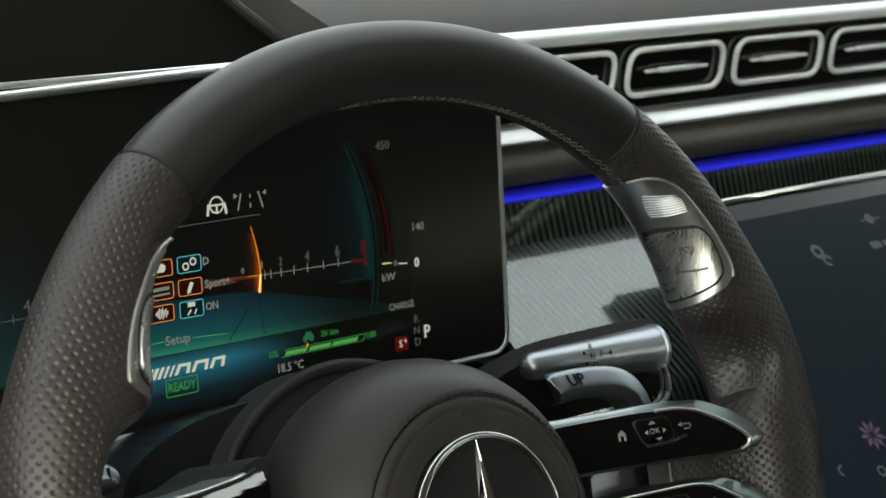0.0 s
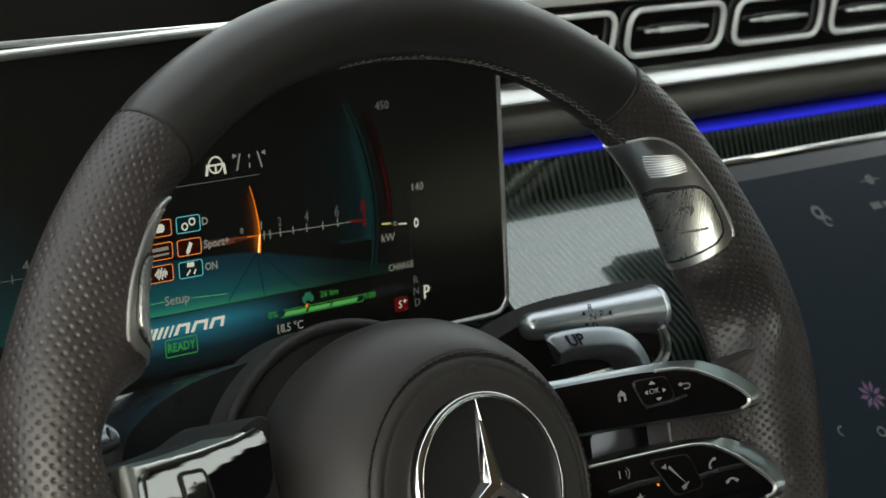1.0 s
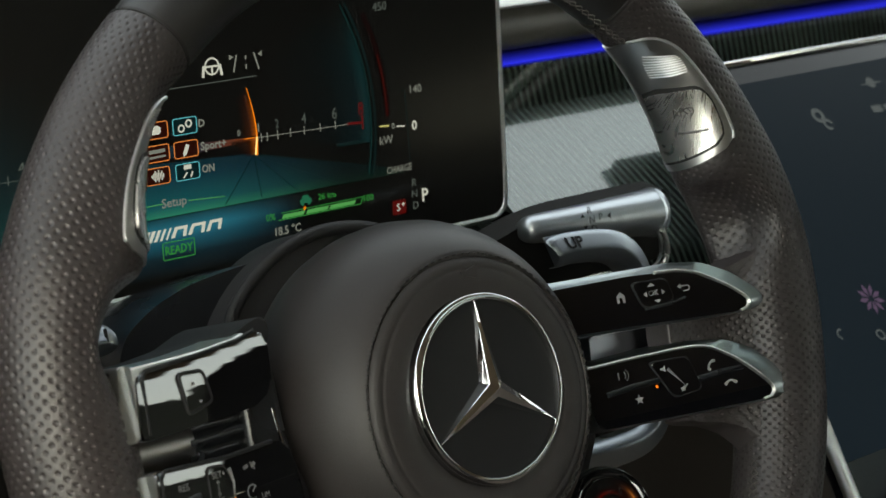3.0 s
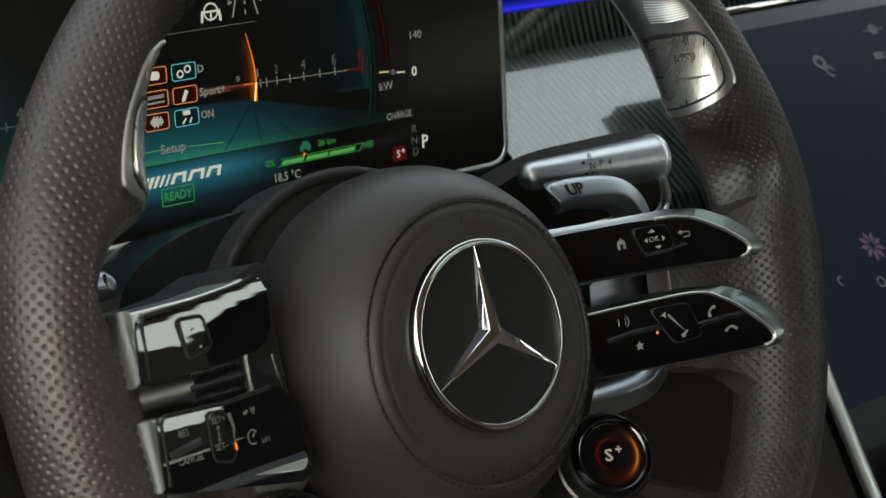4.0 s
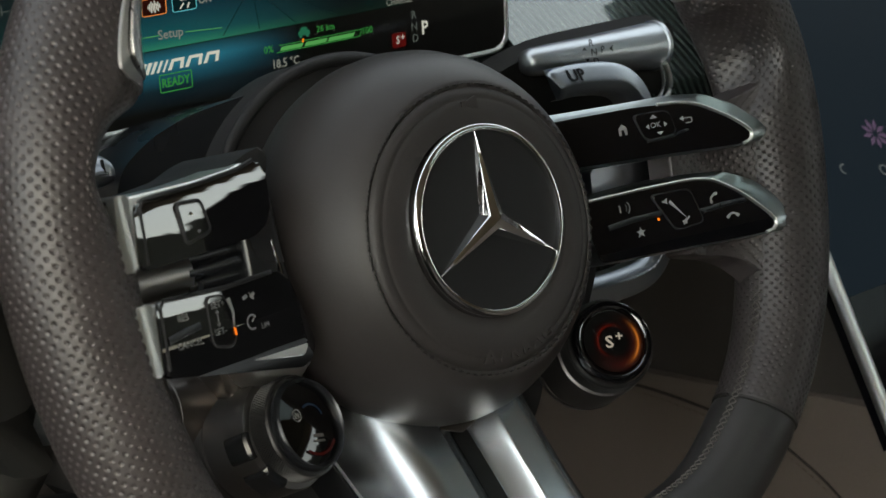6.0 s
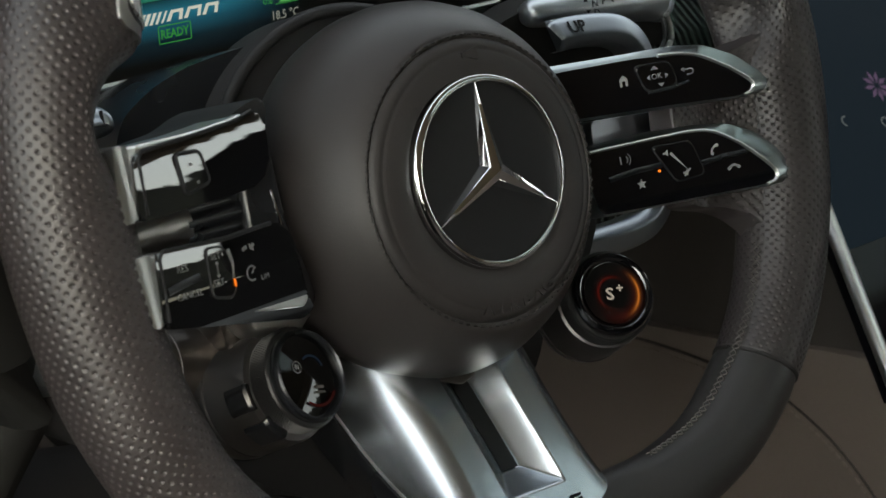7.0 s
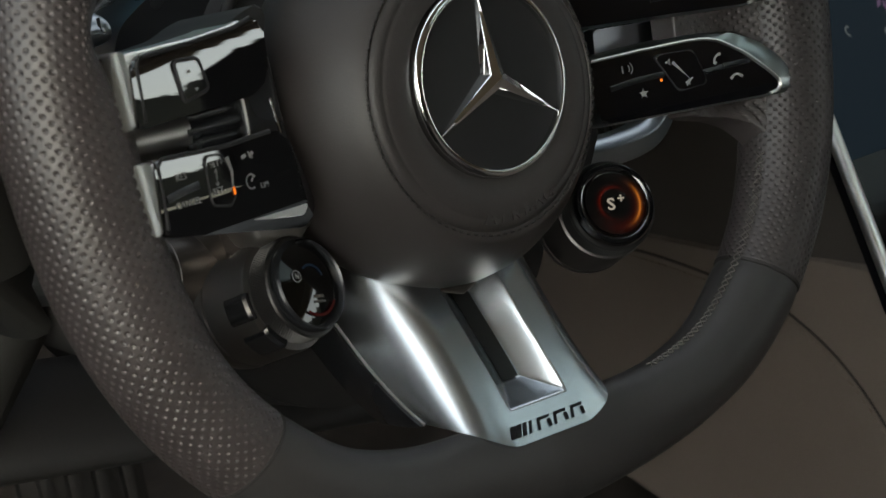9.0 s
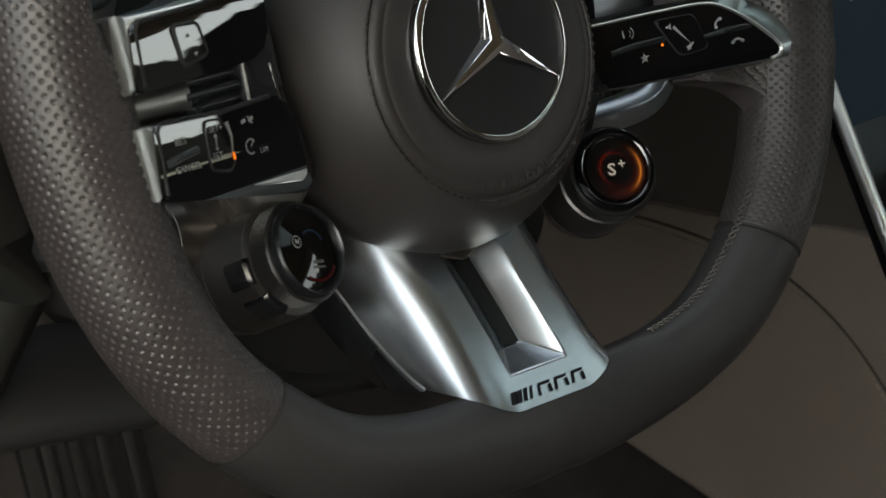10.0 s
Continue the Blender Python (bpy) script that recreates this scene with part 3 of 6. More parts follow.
part("spoke_bridge", lean(moved(lathe([(0.0, 0.0), (0.0068, 0.0), (0.0078, 0.001), (0.0080, 0.010), (0.0078, 0.0225), (0.0079, 0.0232), (0.0079, 0.034), (0.0, 0.034)], 40), Matrix.Translation((-0.1475, 0.0042, -0.031)) @ pose(0, 0, 0, 0, 90, 0)), False), BRIDGE_METAL, wheel, "satin grey rounded bridge between the spokes")
ribs = [lean(tube([(-0.1155, y, n), (-0.088, y + 0.0004, n)], 0.0026, 12), False) for y, n in ((0.0082, -0.0275), (0.0040, -0.0255), (-0.0004, -0.0270))]
part("ribbed_roller", joined(*ribs, lean(box(-0.1155, -0.088, -0.003, 0.011, -0.05, -0.0275, 0.001), False)), SATIN_BLACK, wheel, "dark ribbed roller")
part("chrome_edge", lean(tube([(-0.0872, 0.0102, -0.0255), (-0.0868, 0.004, -0.0235), (-0.0872, -0.0024, -0.0250)], 0.00028, 6), False), EDGE_METAL, wheel, "thin bright edge")
part("spoke_root", pillow(rounded(mm((-90, 35), (-77.5, 36.6), (-75.2, 33), (-74.0, 18), (-73.5, 2.7), (-71.0, -17), (-68.0, -32), (-71.5, -35.4), (-90, -30)), 0.003), -0.06, -0.0215, 0.003, 0.004), SATIN_BLACK, wheel, "satin black spoke root", 60)


def key(outline, parent, name="key", r=0.002, middle=None, gap=0.0005):
    bm = prism(rounded(mm(*outline), r), TOPZ - 0.003, TOPZ + 0.0006, 0.0004, 2)
    k = printed(name, bm if middle is None else crown(bm, middle, UP_CROWN if middle > 0 else LOW_CROWN, 0.014, UP_TILT if middle > 0 else LOW_TILT), PIANO, parent)
    printed("key_gap", tube([(p.x, p.y, TOPZ + 0.0001) for p in rounded(mm(*outline), r)], gap, 6, True), BLACK_MATT, parent)
    return k


# right pads: home, OK cross, back; voice, favourite, volume, telephone keys
printed("home_symbol", polygon(mm((78.6, 18.8), (78.6, 21.6), (80.3, 23.2), (82, 21.6), (82, 18.8), (80.9, 18.8), (80.9, 20.8), (79.7, 20.8), (79.7, 18.8)), TOPZ + 0.0001), WHITE_PRINT, rup)
key([(89.5, 25.4), (104, 25.0), (106, 16.2), (93, 15.4)], rup, "direction_key")
okz = TOPZ + 0.0008
printed("lettering", letters("OK", 0.0031, 0.0975, 0.0203, okz), WHITE_PRINT, rup, "printed word OK")
for tri in (((95.2, 23.0), (98.6, 23.0), (96.9, 24.5)), ((97.8, 17.6), (100.8, 17.6), (99.3, 16.2)), ((93.8, 19.2), (93.8, 21.4), (92.3, 20.3)), ((102.2, 19.0), (102.2, 21.2), (103.7, 20.1))):
    printed("arrow", polygon(mm(*tri), okz), WHITE_PRINT, rup)
printed("back_symbol", joined(bar(0.1135, 0.0209, 0.1168, 0.0209, 0.0005, TOPZ + 0.0001), arc_bar(0.1168, 0.0199, 0.0010, -90, 90, 0.0005, TOPZ + 0.0001, 10), bar(0.1150, 0.0189, 0.1168, 0.0189, 0.0005, TOPZ + 0.0001), polygon(mm((114.3, 22.0), (114.3, 19.8), (112.6, 20.9)), TOPZ + 0.0001)), WHITE_PRINT, rup)
printed("key_groove", tube([(0.095, 0.0148, TOPZ), (0.105, 0.0150, TOPZ + 0.0004), (0.1125, 0.0164, TOPZ)], 0.0006, 8), SATIN_BLACK, rup)
key([(92, -5.8), (108, -6.2), (112, -19.5), (100, -20.5)], rlp, "volume_key")
printed("volume_symbol", polygon(mm((97.6, -9.6), (98.6, -8.8), (104.6, -17.2)), okz), WHITE_PRINT, rlp)
printed("speaker_symbol", joined(polygon(mm((95.4, -8.6), (96.4, -8.6), (97.5, -7.6), (97.5, -10.4), (96.4, -9.4), (95.4, -9.4)), okz), bar(0.1028, -0.0190, 0.1056, -0.0164, 0.0005, okz), polygon(mm((102.4, -17.4), (103.3, -17.4), (104.3, -16.4), (104.3, -19.2), (103.3, -18.2), (102.4, -18.2)), okz)), WHITE_PRINT, rlp)
printed("voice_symbol", joined(bar(0.0722, -0.0098, 0.0722, -0.0068, 0.0006, TOPZ + 0.0001), arc_bar(0.0735, -0.0083, 0.0016, -50, 50, 0.0005, TOPZ + 0.0001, 8), arc_bar(0.0735, -0.0083, 0.0028, -50, 50, 0.0005, TOPZ + 0.0001, 8)), GREY_PRINT, rlp)
star = []
for k in range(10):
    a, r = radians(90 + 36 * k), (0.0022 if k % 2 == 0 else 0.0009)
    star.append((0.0803 + r * math.cos(a), -0.0186 + r * math.sin(a)))
printed("favourite_symbol", polygon(star, TOPZ + 0.0001), WHITE_PRINT, rlp)
printed("key_groove", tube([(0.067, -0.0145, TOPZ), (0.078, -0.0132, TOPZ + 0.0003), (0.089, -0.0130, TOPZ)], 0.0011, 8, flat=0.6), SATIN_BLACK, rlp)
printed("key_groove", tube([(0.1165, -0.0157, TOPZ), (0.127, -0.0148, TOPZ + 0.0003), (0.1365, -0.0148, TOPZ)], 0.0011, 8, flat=0.6), SATIN_BLACK, rlp)
printed("call_symbol", joined(arc_bar(0.1235, -0.0126, 0.0026, 100, 190, 0.0009, TOPZ + 0.0001, 8), bar(0.1226, -0.0100, 0.1240, -0.0100, 0.0012, TOPZ + 0.0001), bar(0.1208, -0.0134, 0.1214, -0.0124, 0.0012, TOPZ + 0.0001)), WHITE_PRINT, rlp)
printed("hang_up_symbol", joined(arc_bar(0.1313, -0.0212, 0.0024, 30, 150, 0.0009, TOPZ + 0.0001, 8), bar(0.1287, -0.0202, 0.1299, -0.0194, 0.0012, TOPZ + 0.0001), bar(0.1339, -0.0202, 0.1327, -0.0194, 0.0012, TOPZ + 0.0001)), WHITE_PRINT, rlp)
AMBER = glowing("amber_lamp", (1.0, 0.20, 0.02), 1.3)
printed("indicator_lamp", prism(rounded(mm((90.4, -14.6), (91.2, -14.6), (91.2, -15.6), (90.4, -15.6)), 0.0001, 1), TOPZ, TOPZ + 0.0002), AMBER, rlp, "amber indicator lamp")

# left pads
key([(-119.5, 26.8), (-108.6, 26.6), (-106.2, 16.6), (-117.8, 14.0)], lup, "rocker_key", 0.002, 0.021, 0.0008)
printed("arrow", polygon(mm((-114.6, 22.6), (-112.8, 22.6), (-113.7, 23.8)), okz), WHITE_PRINT, lup)
printed("arrow", polygon(mm((-113.0, 17.6), (-111.2, 17.6), (-112.1, 16.5)), okz), WHITE_PRINT, lup)
key([(-115, -3.6), (-107.2, -4.2), (-104, -17), (-107, -20.8), (-115.5, -19)], llp, "set_key", 0.002, -0.015)
printed("lettering", letters("SET+", 0.0030, -0.1105, -0.0066, okz), GREY_PRINT, llp, "printed word SET+")
printed("lettering", letters("SET-", 0.0030, -0.1112, -0.0150, okz), GREY_PRINT, llp, "printed word SET-")
printed("arrow", joined(polygon(mm((-112.2, -9.2), (-110.4, -9.2), (-111.3, -8)), okz), polygon(mm((-112.4, -12.4), (-110.6, -12.4), (-111.5, -13.6)), okz), bar(-0.1113, -0.0094, -0.1115, -0.0122, 0.0003, okz)), GREY_PRINT, llp)
printed("lettering", letters("RES", 0.0032, -0.1235, -0.0078, TOPZ + 0.0001), GREY_PRINT, llp, "printed word RES")
printed("lettering", letters("CANCEL", 0.0030, -0.1225, -0.0162, TOPZ + 0.0001), GREY_PRINT, llp, "printed word CANCEL")
printed("lettering", letters("LIM", 0.0026, -0.0938, -0.0172, TOPZ + 0.0001), GREY_PRINT, llp, "printed word LIM")
printed("speed_symbol", joined(arc_bar(-0.0985, -0.0150, 0.0023, 30, 300, 0.0006, TOPZ + 0.0001, 16), bar(-0.0985, -0.0150, -0.0972, -0.0135, 0.0005, TOPZ + 0.0001)), GREY_PRINT, llp)
printed("distance_symbol", joined(bar(-0.1012, -0.0070, -0.0990, -0.0064, 0.0012, TOPZ + 0.0001), bar(-0.0975, -0.0072, -0.0955, -0.0060, 0.0012, TOPZ + 0.0001), bar(-0.0978, -0.0055, -0.0960, -0.0080, 0.0005, TOPZ + 0.0001)), GREY_PRINT, llp)
printed("key_groove", tube([(-0.131, -0.0135, TOPZ), (-0.124, -0.0123, TOPZ + 0.0003), (-0.1165, -0.0115, TOPZ)], 0.0012, 8, flat=0.6), SATIN_BLACK, llp)
printed("set_slider", tube([(-0.1066, -0.0055, okz), (-0.1054, -0.0102, okz), (-0.1062, -0.0150, okz)], lambda s: 0.0003 + 0.0006 * (1 - s), 6, flat=0.4), SATIN, llp, "small bright slider edge")
printed("indicator_lamp", prism(mm((-106.2, -15.0), (-105.7, -15.0), (-105.6, -17.4), (-106.1, -17.4)), TOPZ, okz + 0.0002), AMBER, llp, "amber indicator lamp")
part("chrome_edge", tube([(-0.0785, 0.0090, -0.0213), (-0.0768, -0.005, -0.0213), (-0.0748, -0.0190, -0.0213)], 0.0005, 6), CHROME, wheel, "thin chrome edge")

WAKE_METAL = brushed("bright_brushed_metal", (0.90, 0.885, 0.86), 0.27, (500, 20, 20), 6.0)
# metal insert set into the inner side of each grip
INSERT_LEFT = [(26.1, 117, 212), (26.6, 108, 222), (28.6, 105, 226), (33, 106, 226), (37, 111, 226), (41.5, 118, 226), (44, 131, 226), (45.6, 147, 226), (46.5, 168, 222)]
INSERT_RIGHT = [(27.6, 120, 212), (28.2, 109, 222), (30, 105, 226), (33, 106, 226), (38, 111, 226), (43, 118, 226), (46, 131, 226), (47.6, 147, 226), (48.5, 168, 222)]
KEY_REST = [(33, 118, 204), (35.5, 120, 201), (37.2, 130, 199), (38.3, 152, 198), (39.3, 182, 197)]


def rim_patch(table, out, cols=20):
    los, his = [(d, a) for d, a, b in table], [(d, b) for d, a, b in table]
    rows_, d0, d1 = [], table[0][0], table[-1][0]
    n = 30
    for i in range(n + 1):
        d = d0 + (d1 - d0) * i / n
        a, b = curve(los, d), curve(his, d)
        rows_.append([rim_point(d, a + (b - a) * k / cols, out) for k in range(cols + 1)])
    return thick(grid(rows_), -0.0012)


ENGRAVED = material("engraved_grey", (0.11, 0.105, 0.10), 0.45)


def slot_piece(k):
    d0, d1, lo, hi = 45.2 - 0.44 * k, 42.6 - 0.35 * k, 167 + 1.2 * k, 127
    side = 3 * math.sin(math.pi * k / 8)
    pts = []
    for i in range(13):
        q = i / 12
        pts.append(rim_point(d0 + (d1 - d0) * q + 0.02 * math.sin(q * 7 + k), hi + (lo + side - hi) * (1 - q) - side * q, 0.0010))
    return tube(pts, lambda q: 0.00042 * math.sin(math.pi * min(max(q, 0.08), 0.92)) ** 0.4, 6, flat=0.5)


for flip in (False, True):
    f = mirrored if flip else (lambda bm: bm)
    INSERT = INSERT_LEFT if flip else INSERT_RIGHT
    BUTTON = ([(28.0, 132, 203), (28.6, 121, 206)] if flip else [(29.2, 132, 203), (29.8, 121, 206)]) + KEY_REST
    ins = part("metal_insert", f(rim_patch(INSERT, 0.0009)), SATIN_WARM, wheel, "brushed grey metal insert in the grip", 30)
    part("gap", f(rim_patch([(d + g, a - 3, b + 4) for g, (d, a, b) in zip((-0.5, -0.3, 0, 0, 0.3, 0.4, 0.6), BUTTON)], 0.0012)), BLACK, ins, "dark gap round the key", 30)
    part("wake_key", f(rim_patch(BUTTON, 0.0021)), WAKE_METAL, ins, "bright brushed metal key with an engraved symbol", 30)
    lows = [(d, a) for d, a, b in INSERT]
    edge = [rim_point(d, curve(lows, d), 0.0008) for d in [INSERT[1][0] + (INSERT[-1][0] - INSERT[1][0]) * k / 48 for k in range(49)]]
    part("bright_edge", f(tube(edge, 0.0006, 8)), TRIM_METAL, ins, "thin polished edge")
    for k in range(9):
        part("ventilation_slot", f(slot_piece(k)), TRIM_METAL, ins)
    oval = [rim_point(35.0 + 0.75 * math.sin(a), 156 + 13 * math.cos(a), 0.0023) for a in [2 * math.pi * k / 24 for k in range(17)]]
    strokes = [tube(oval, 0.00028, 5)]
    for p0, p1 in (((35.0, 169), (36.3, 166)), ((36.3, 166), (35.0, 162)), ((35.4, 166), (35.3, 163)), ((34.9, 160), (36.1, 158)), ((36.1, 158), (35.7, 153)), ((35.5, 158), (35.6, 153)), ((35.5, 155), (34.8, 151)), ((35.8, 150), (35.0, 147))):
        strokes.append(tube([rim_point(*p0, 0.0023), rim_point(*p1, 0.0023)], 0.00028, 5))
    part("engraving", f(joined(*strokes)), ENGRAVED, ins)
    part("touch_mark", f(tube([rim_point(32.9, 171, 0.0022), rim_point(32.2, 152, 0.0022), rim_point(31.5, 134, 0.0022)], 0.0006, 6, flat=0.4)), ENGRAVED, ins)

YOKE_X = -0.0018


# lower spoke: broad aluminium yoke with a pocket and a dark slot
def yoke_point(s, x):
    """s from the boss (0) to the rim (1), x across it (-1 to 1)."""
    y = -0.056 - 0.0700 * s
    half, flat = 0.047 - 0.009 * s, 0.024 - 0.003 * s
    crest = -0.042 + 0.042 * s + 0.010 * s * s * (1 - s)
    d = abs(x) * half
    z = crest
    if d > flat:
        k = (d - flat) / (half - flat)
        z -= (0.028 - 0.004 * s) * k ** (2 + 1.5 * s**4)
    pocket = 0.0135
    ends = min(1.0, max(0.0, (0.83 - s) / 0.105))
    if d < pocket and ends > 0:
        k = min(1.0, (pocket - d) / (pocket - 0.0046))
        z -= 0.0088 * min(k, ends) ** 0.8
    return Vector((x * half + YOKE_X, y, z))


rows = []
for i in range(101):
    s = i / 100
    row = []
    for k in range(-70, 71):
        x = k / 70
        p = yoke_point(s, x)
        # the wings end higher than the middle
        if s > 0.4:
            p.y += 0.0290 * max(0.0, abs(x) - 0.42) ** 1.5 * ((s - 0.4) / 0.6) ** 2
        row.append(p)
    rows.append(row)
# Bluish base puts the blue of the mirrored sky into the neutral metal.
YOKE_METAL = grain(material("yoke_aluminium", (0.61, 0.655, 0.70), 0.26, 1.0), 3000, (0.24, 0.28), 0.0, 0.0, None, 8)
part("yoke", thick(grid(rows), -0.004), YOKE_METAL, wheel, "satin aluminium lower spoke with a long pocket", 60)
slot_bm = grid([[Vector((YOKE_X + x, yoke_point(s, 0).y, yoke_point(s, 0).z + 0.0010)) for x in (-0.0046, 0.0030)] for s in [0.02 + 0.70 * k / 20 for k in range(21)]])
for side in (-1, 1):
    skirt = []
    for i in range(41):
        p = yoke_point(i / 40, side)
        p.y += 0.0275 * 0.46 * max(0.0, (i / 40 - 0.4) / 0.6) ** 2
        skirt.append([p, p + Vector((side * 0.001, 0, -0.006)), p + Vector((-side * 0.002, 0, -0.026))])
    part("spoke_side", thick(grid(skirt), -0.002), SATIN_BLACK, wheel, "dark side of the lower spoke")
    part("spoke_edge", tube([r[0] for r in skirt], 0.0007, 6), EDGE_METAL, wheel, "thin bright edge of the lower spoke")
APRON = [(-0.024, -0.058), (-0.0172, -0.0690), (-0.0105, -0.0728), (-0.0037, -0.0752), (0.0030, -0.0736), (0.0103, -0.0702), (0.018, -0.058)]
apron = prism(APRON, -0.0030, 0.0, 0.0006, 2)
for v in apron.verts:
    v.co.z += -0.0788 - 0.6 * v.co.y - 12.0 * (v.co.x + 0.0035) ** 2
part("apron", apron, MATT_METAL, wheel, "dark satin tongue below the boss")

part("slot", slot_bm, material("slot_black", (0.003, 0.003, 0.003), 0.35), wheel, "black slot")
# maker's lettering, kept as plain slanted bars and blocks
marks = []
for k in range(4):
    marks.append(polygon([(-0.0215 + 0.0030 * k + dx, y) for dx, y in ((0, -0.1232), (0.0028 - 0.0005 * k, -0.1232), (0.0050 - 0.0005 * k, -0.1192), (0.0022, -0.1192))], 0))
for x0, x1 in ((-0.0085, -0.0015), (-0.0005, 0.0065), (0.0078, 0.0145)):
    marks.append(polygon([(x0, -0.1232), (x0 + 0.0014, -0.1232), (x0 + 0.0026, -0.1202), (x1, -0.1202), (x1 + 0.0008, -0.1192), (x0 + 0.0018, -0.1192)], 0))
    marks.append(polygon([(x1 - 0.0016, -0.1232), (x1, -0.1232), (x1 + 0.0004, -0.1206), (x1 - 0.0012, -0.1206)], 0))
mk = joined(*marks)
for v in mk.verts:
    s = (-0.056 - v.co.y) / 0.0700
    v.co.z = -0.042 + 0.042 * s + 0.010 * s * s * (1 - s) + 0.0003
part("marking", mk, DARK_PRINT, wheel, "row of dark slanted bars and blocks")


# drive-mode dials
DIM_RED = glowing("dim_red_light", (0.9, 0.03, 0.01), 0.022)
PALE = glowing("pale_symbol_light", (0.9, 0.80, 0.74), 0.36)


def dial_glow():
    """Arcs of light on the round display: a red haze, an orange arc beside it and a thin red ring."""
    m = glowing("dial_glow", (0, 0, 0), 1.0)
    b = m.node_tree.nodes["Principled BSDF"]
    xyz = m.node_tree.nodes.new("ShaderNodeSeparateXYZ")
    link(m, m.node_tree.nodes.new("ShaderNodeTexCoord").outputs["Object"], xyz.inputs[0])
    x, y = xyz.outputs[0], xyz.outputs[1]
    r = math_node(m, "SQRT", math_node(m, "ADD", math_node(m, "MULTIPLY", x, x), math_node(m, "MULTIPLY", y, y)))

    def bell(value, at, width):
        d = math_node(m, "DIVIDE", math_node(m, "SUBTRACT", value, at), width)
        return math_node(m, "EXPONENT", math_node(m, "MULTIPLY", math_node(m, "MULTIPLY", d, d), -1.0))

    def arc(at, wide, middle, spread, power):
        c, s = math.cos(radians(middle)), math.sin(radians(middle))
        facing = math_node(m, "DIVIDE", math_node(m, "ADD", math_node(m, "MULTIPLY", x, c), math_node(m, "MULTIPLY", y, s)), r)
        off = math_node(m, "DIVIDE", math_node(m, "SUBTRACT", 1.0, facing), spread)
        return math_node(m, "MULTIPLY", math_node(m, "MULTIPLY", bell(r, at, wide), bell(off, 0.0, 1.0)), power)

    red = math_node(m, "ADD", math_node(m, "ADD", arc(0.0096, 0.0020, -38, 0.80, 0.022), arc(0.0064, 0.0004, 150, 0.9, 0.05)), arc(0.0068, 0.0010, 160, 1.2, 0.010))
    gold = math_node(m, "ADD", arc(0.0101, 0.0010, -8, 0.36, 0.10), arc(0.0102, 0.0004, -6, 0.20, 0.30))
    mix = m.node_tree.nodes.new("ShaderNodeCombineXYZ")
    for k, (a, c) in enumerate(((1.0, 1.0), (0.045, 0.30), (0.012, 0.05))):
        link(m, math_node(m, "ADD", math_node(m, "MULTIPLY", red, a), math_node(m, "MULTIPLY", gold, c)), mix.inputs[k])
    link(m, mix.outputs[0], b.inputs["Emission Color"])
    return m


DIAL_GLOW = dial_glow()


def sector(r0, r1, z0, z1, a0, a1, steps=8):
    """A piece of a ring."""
    rows_ = []
    for k in range(steps + 1):
        a = radians(a0 + (a1 - a0) * k / steps)
        c, s = math.cos(a), math.sin(a)
        inset = 0.0006 if k in (0, steps) else 0.0
        rows_.append([(r * c, r * s, z) for r, z in ((r0, z0), (r1 - inset, z0), (r1 - inset, z1 - 0.001), (r1 - 0.001 - inset, z1), (r0, z1), (r0, z0))])
    bm = grid(rows_)
    bmesh.ops.remove_doubles(bm, verts=bm.verts, dist=1e-6)
    bmesh.ops.holes_fill(bm, edges=bm.edges)
    return bm


DIAL_METAL = grain(material("dial_anodised", (0.115, 0.110, 0.110), 0.40, 0.85), 2500, (0.36, 0.44), 0.15, 0.0001)


KNURL_BLACK = material("knurl_black", (0.012, 0.012, 0.0125), 0.42, spec=0.4)


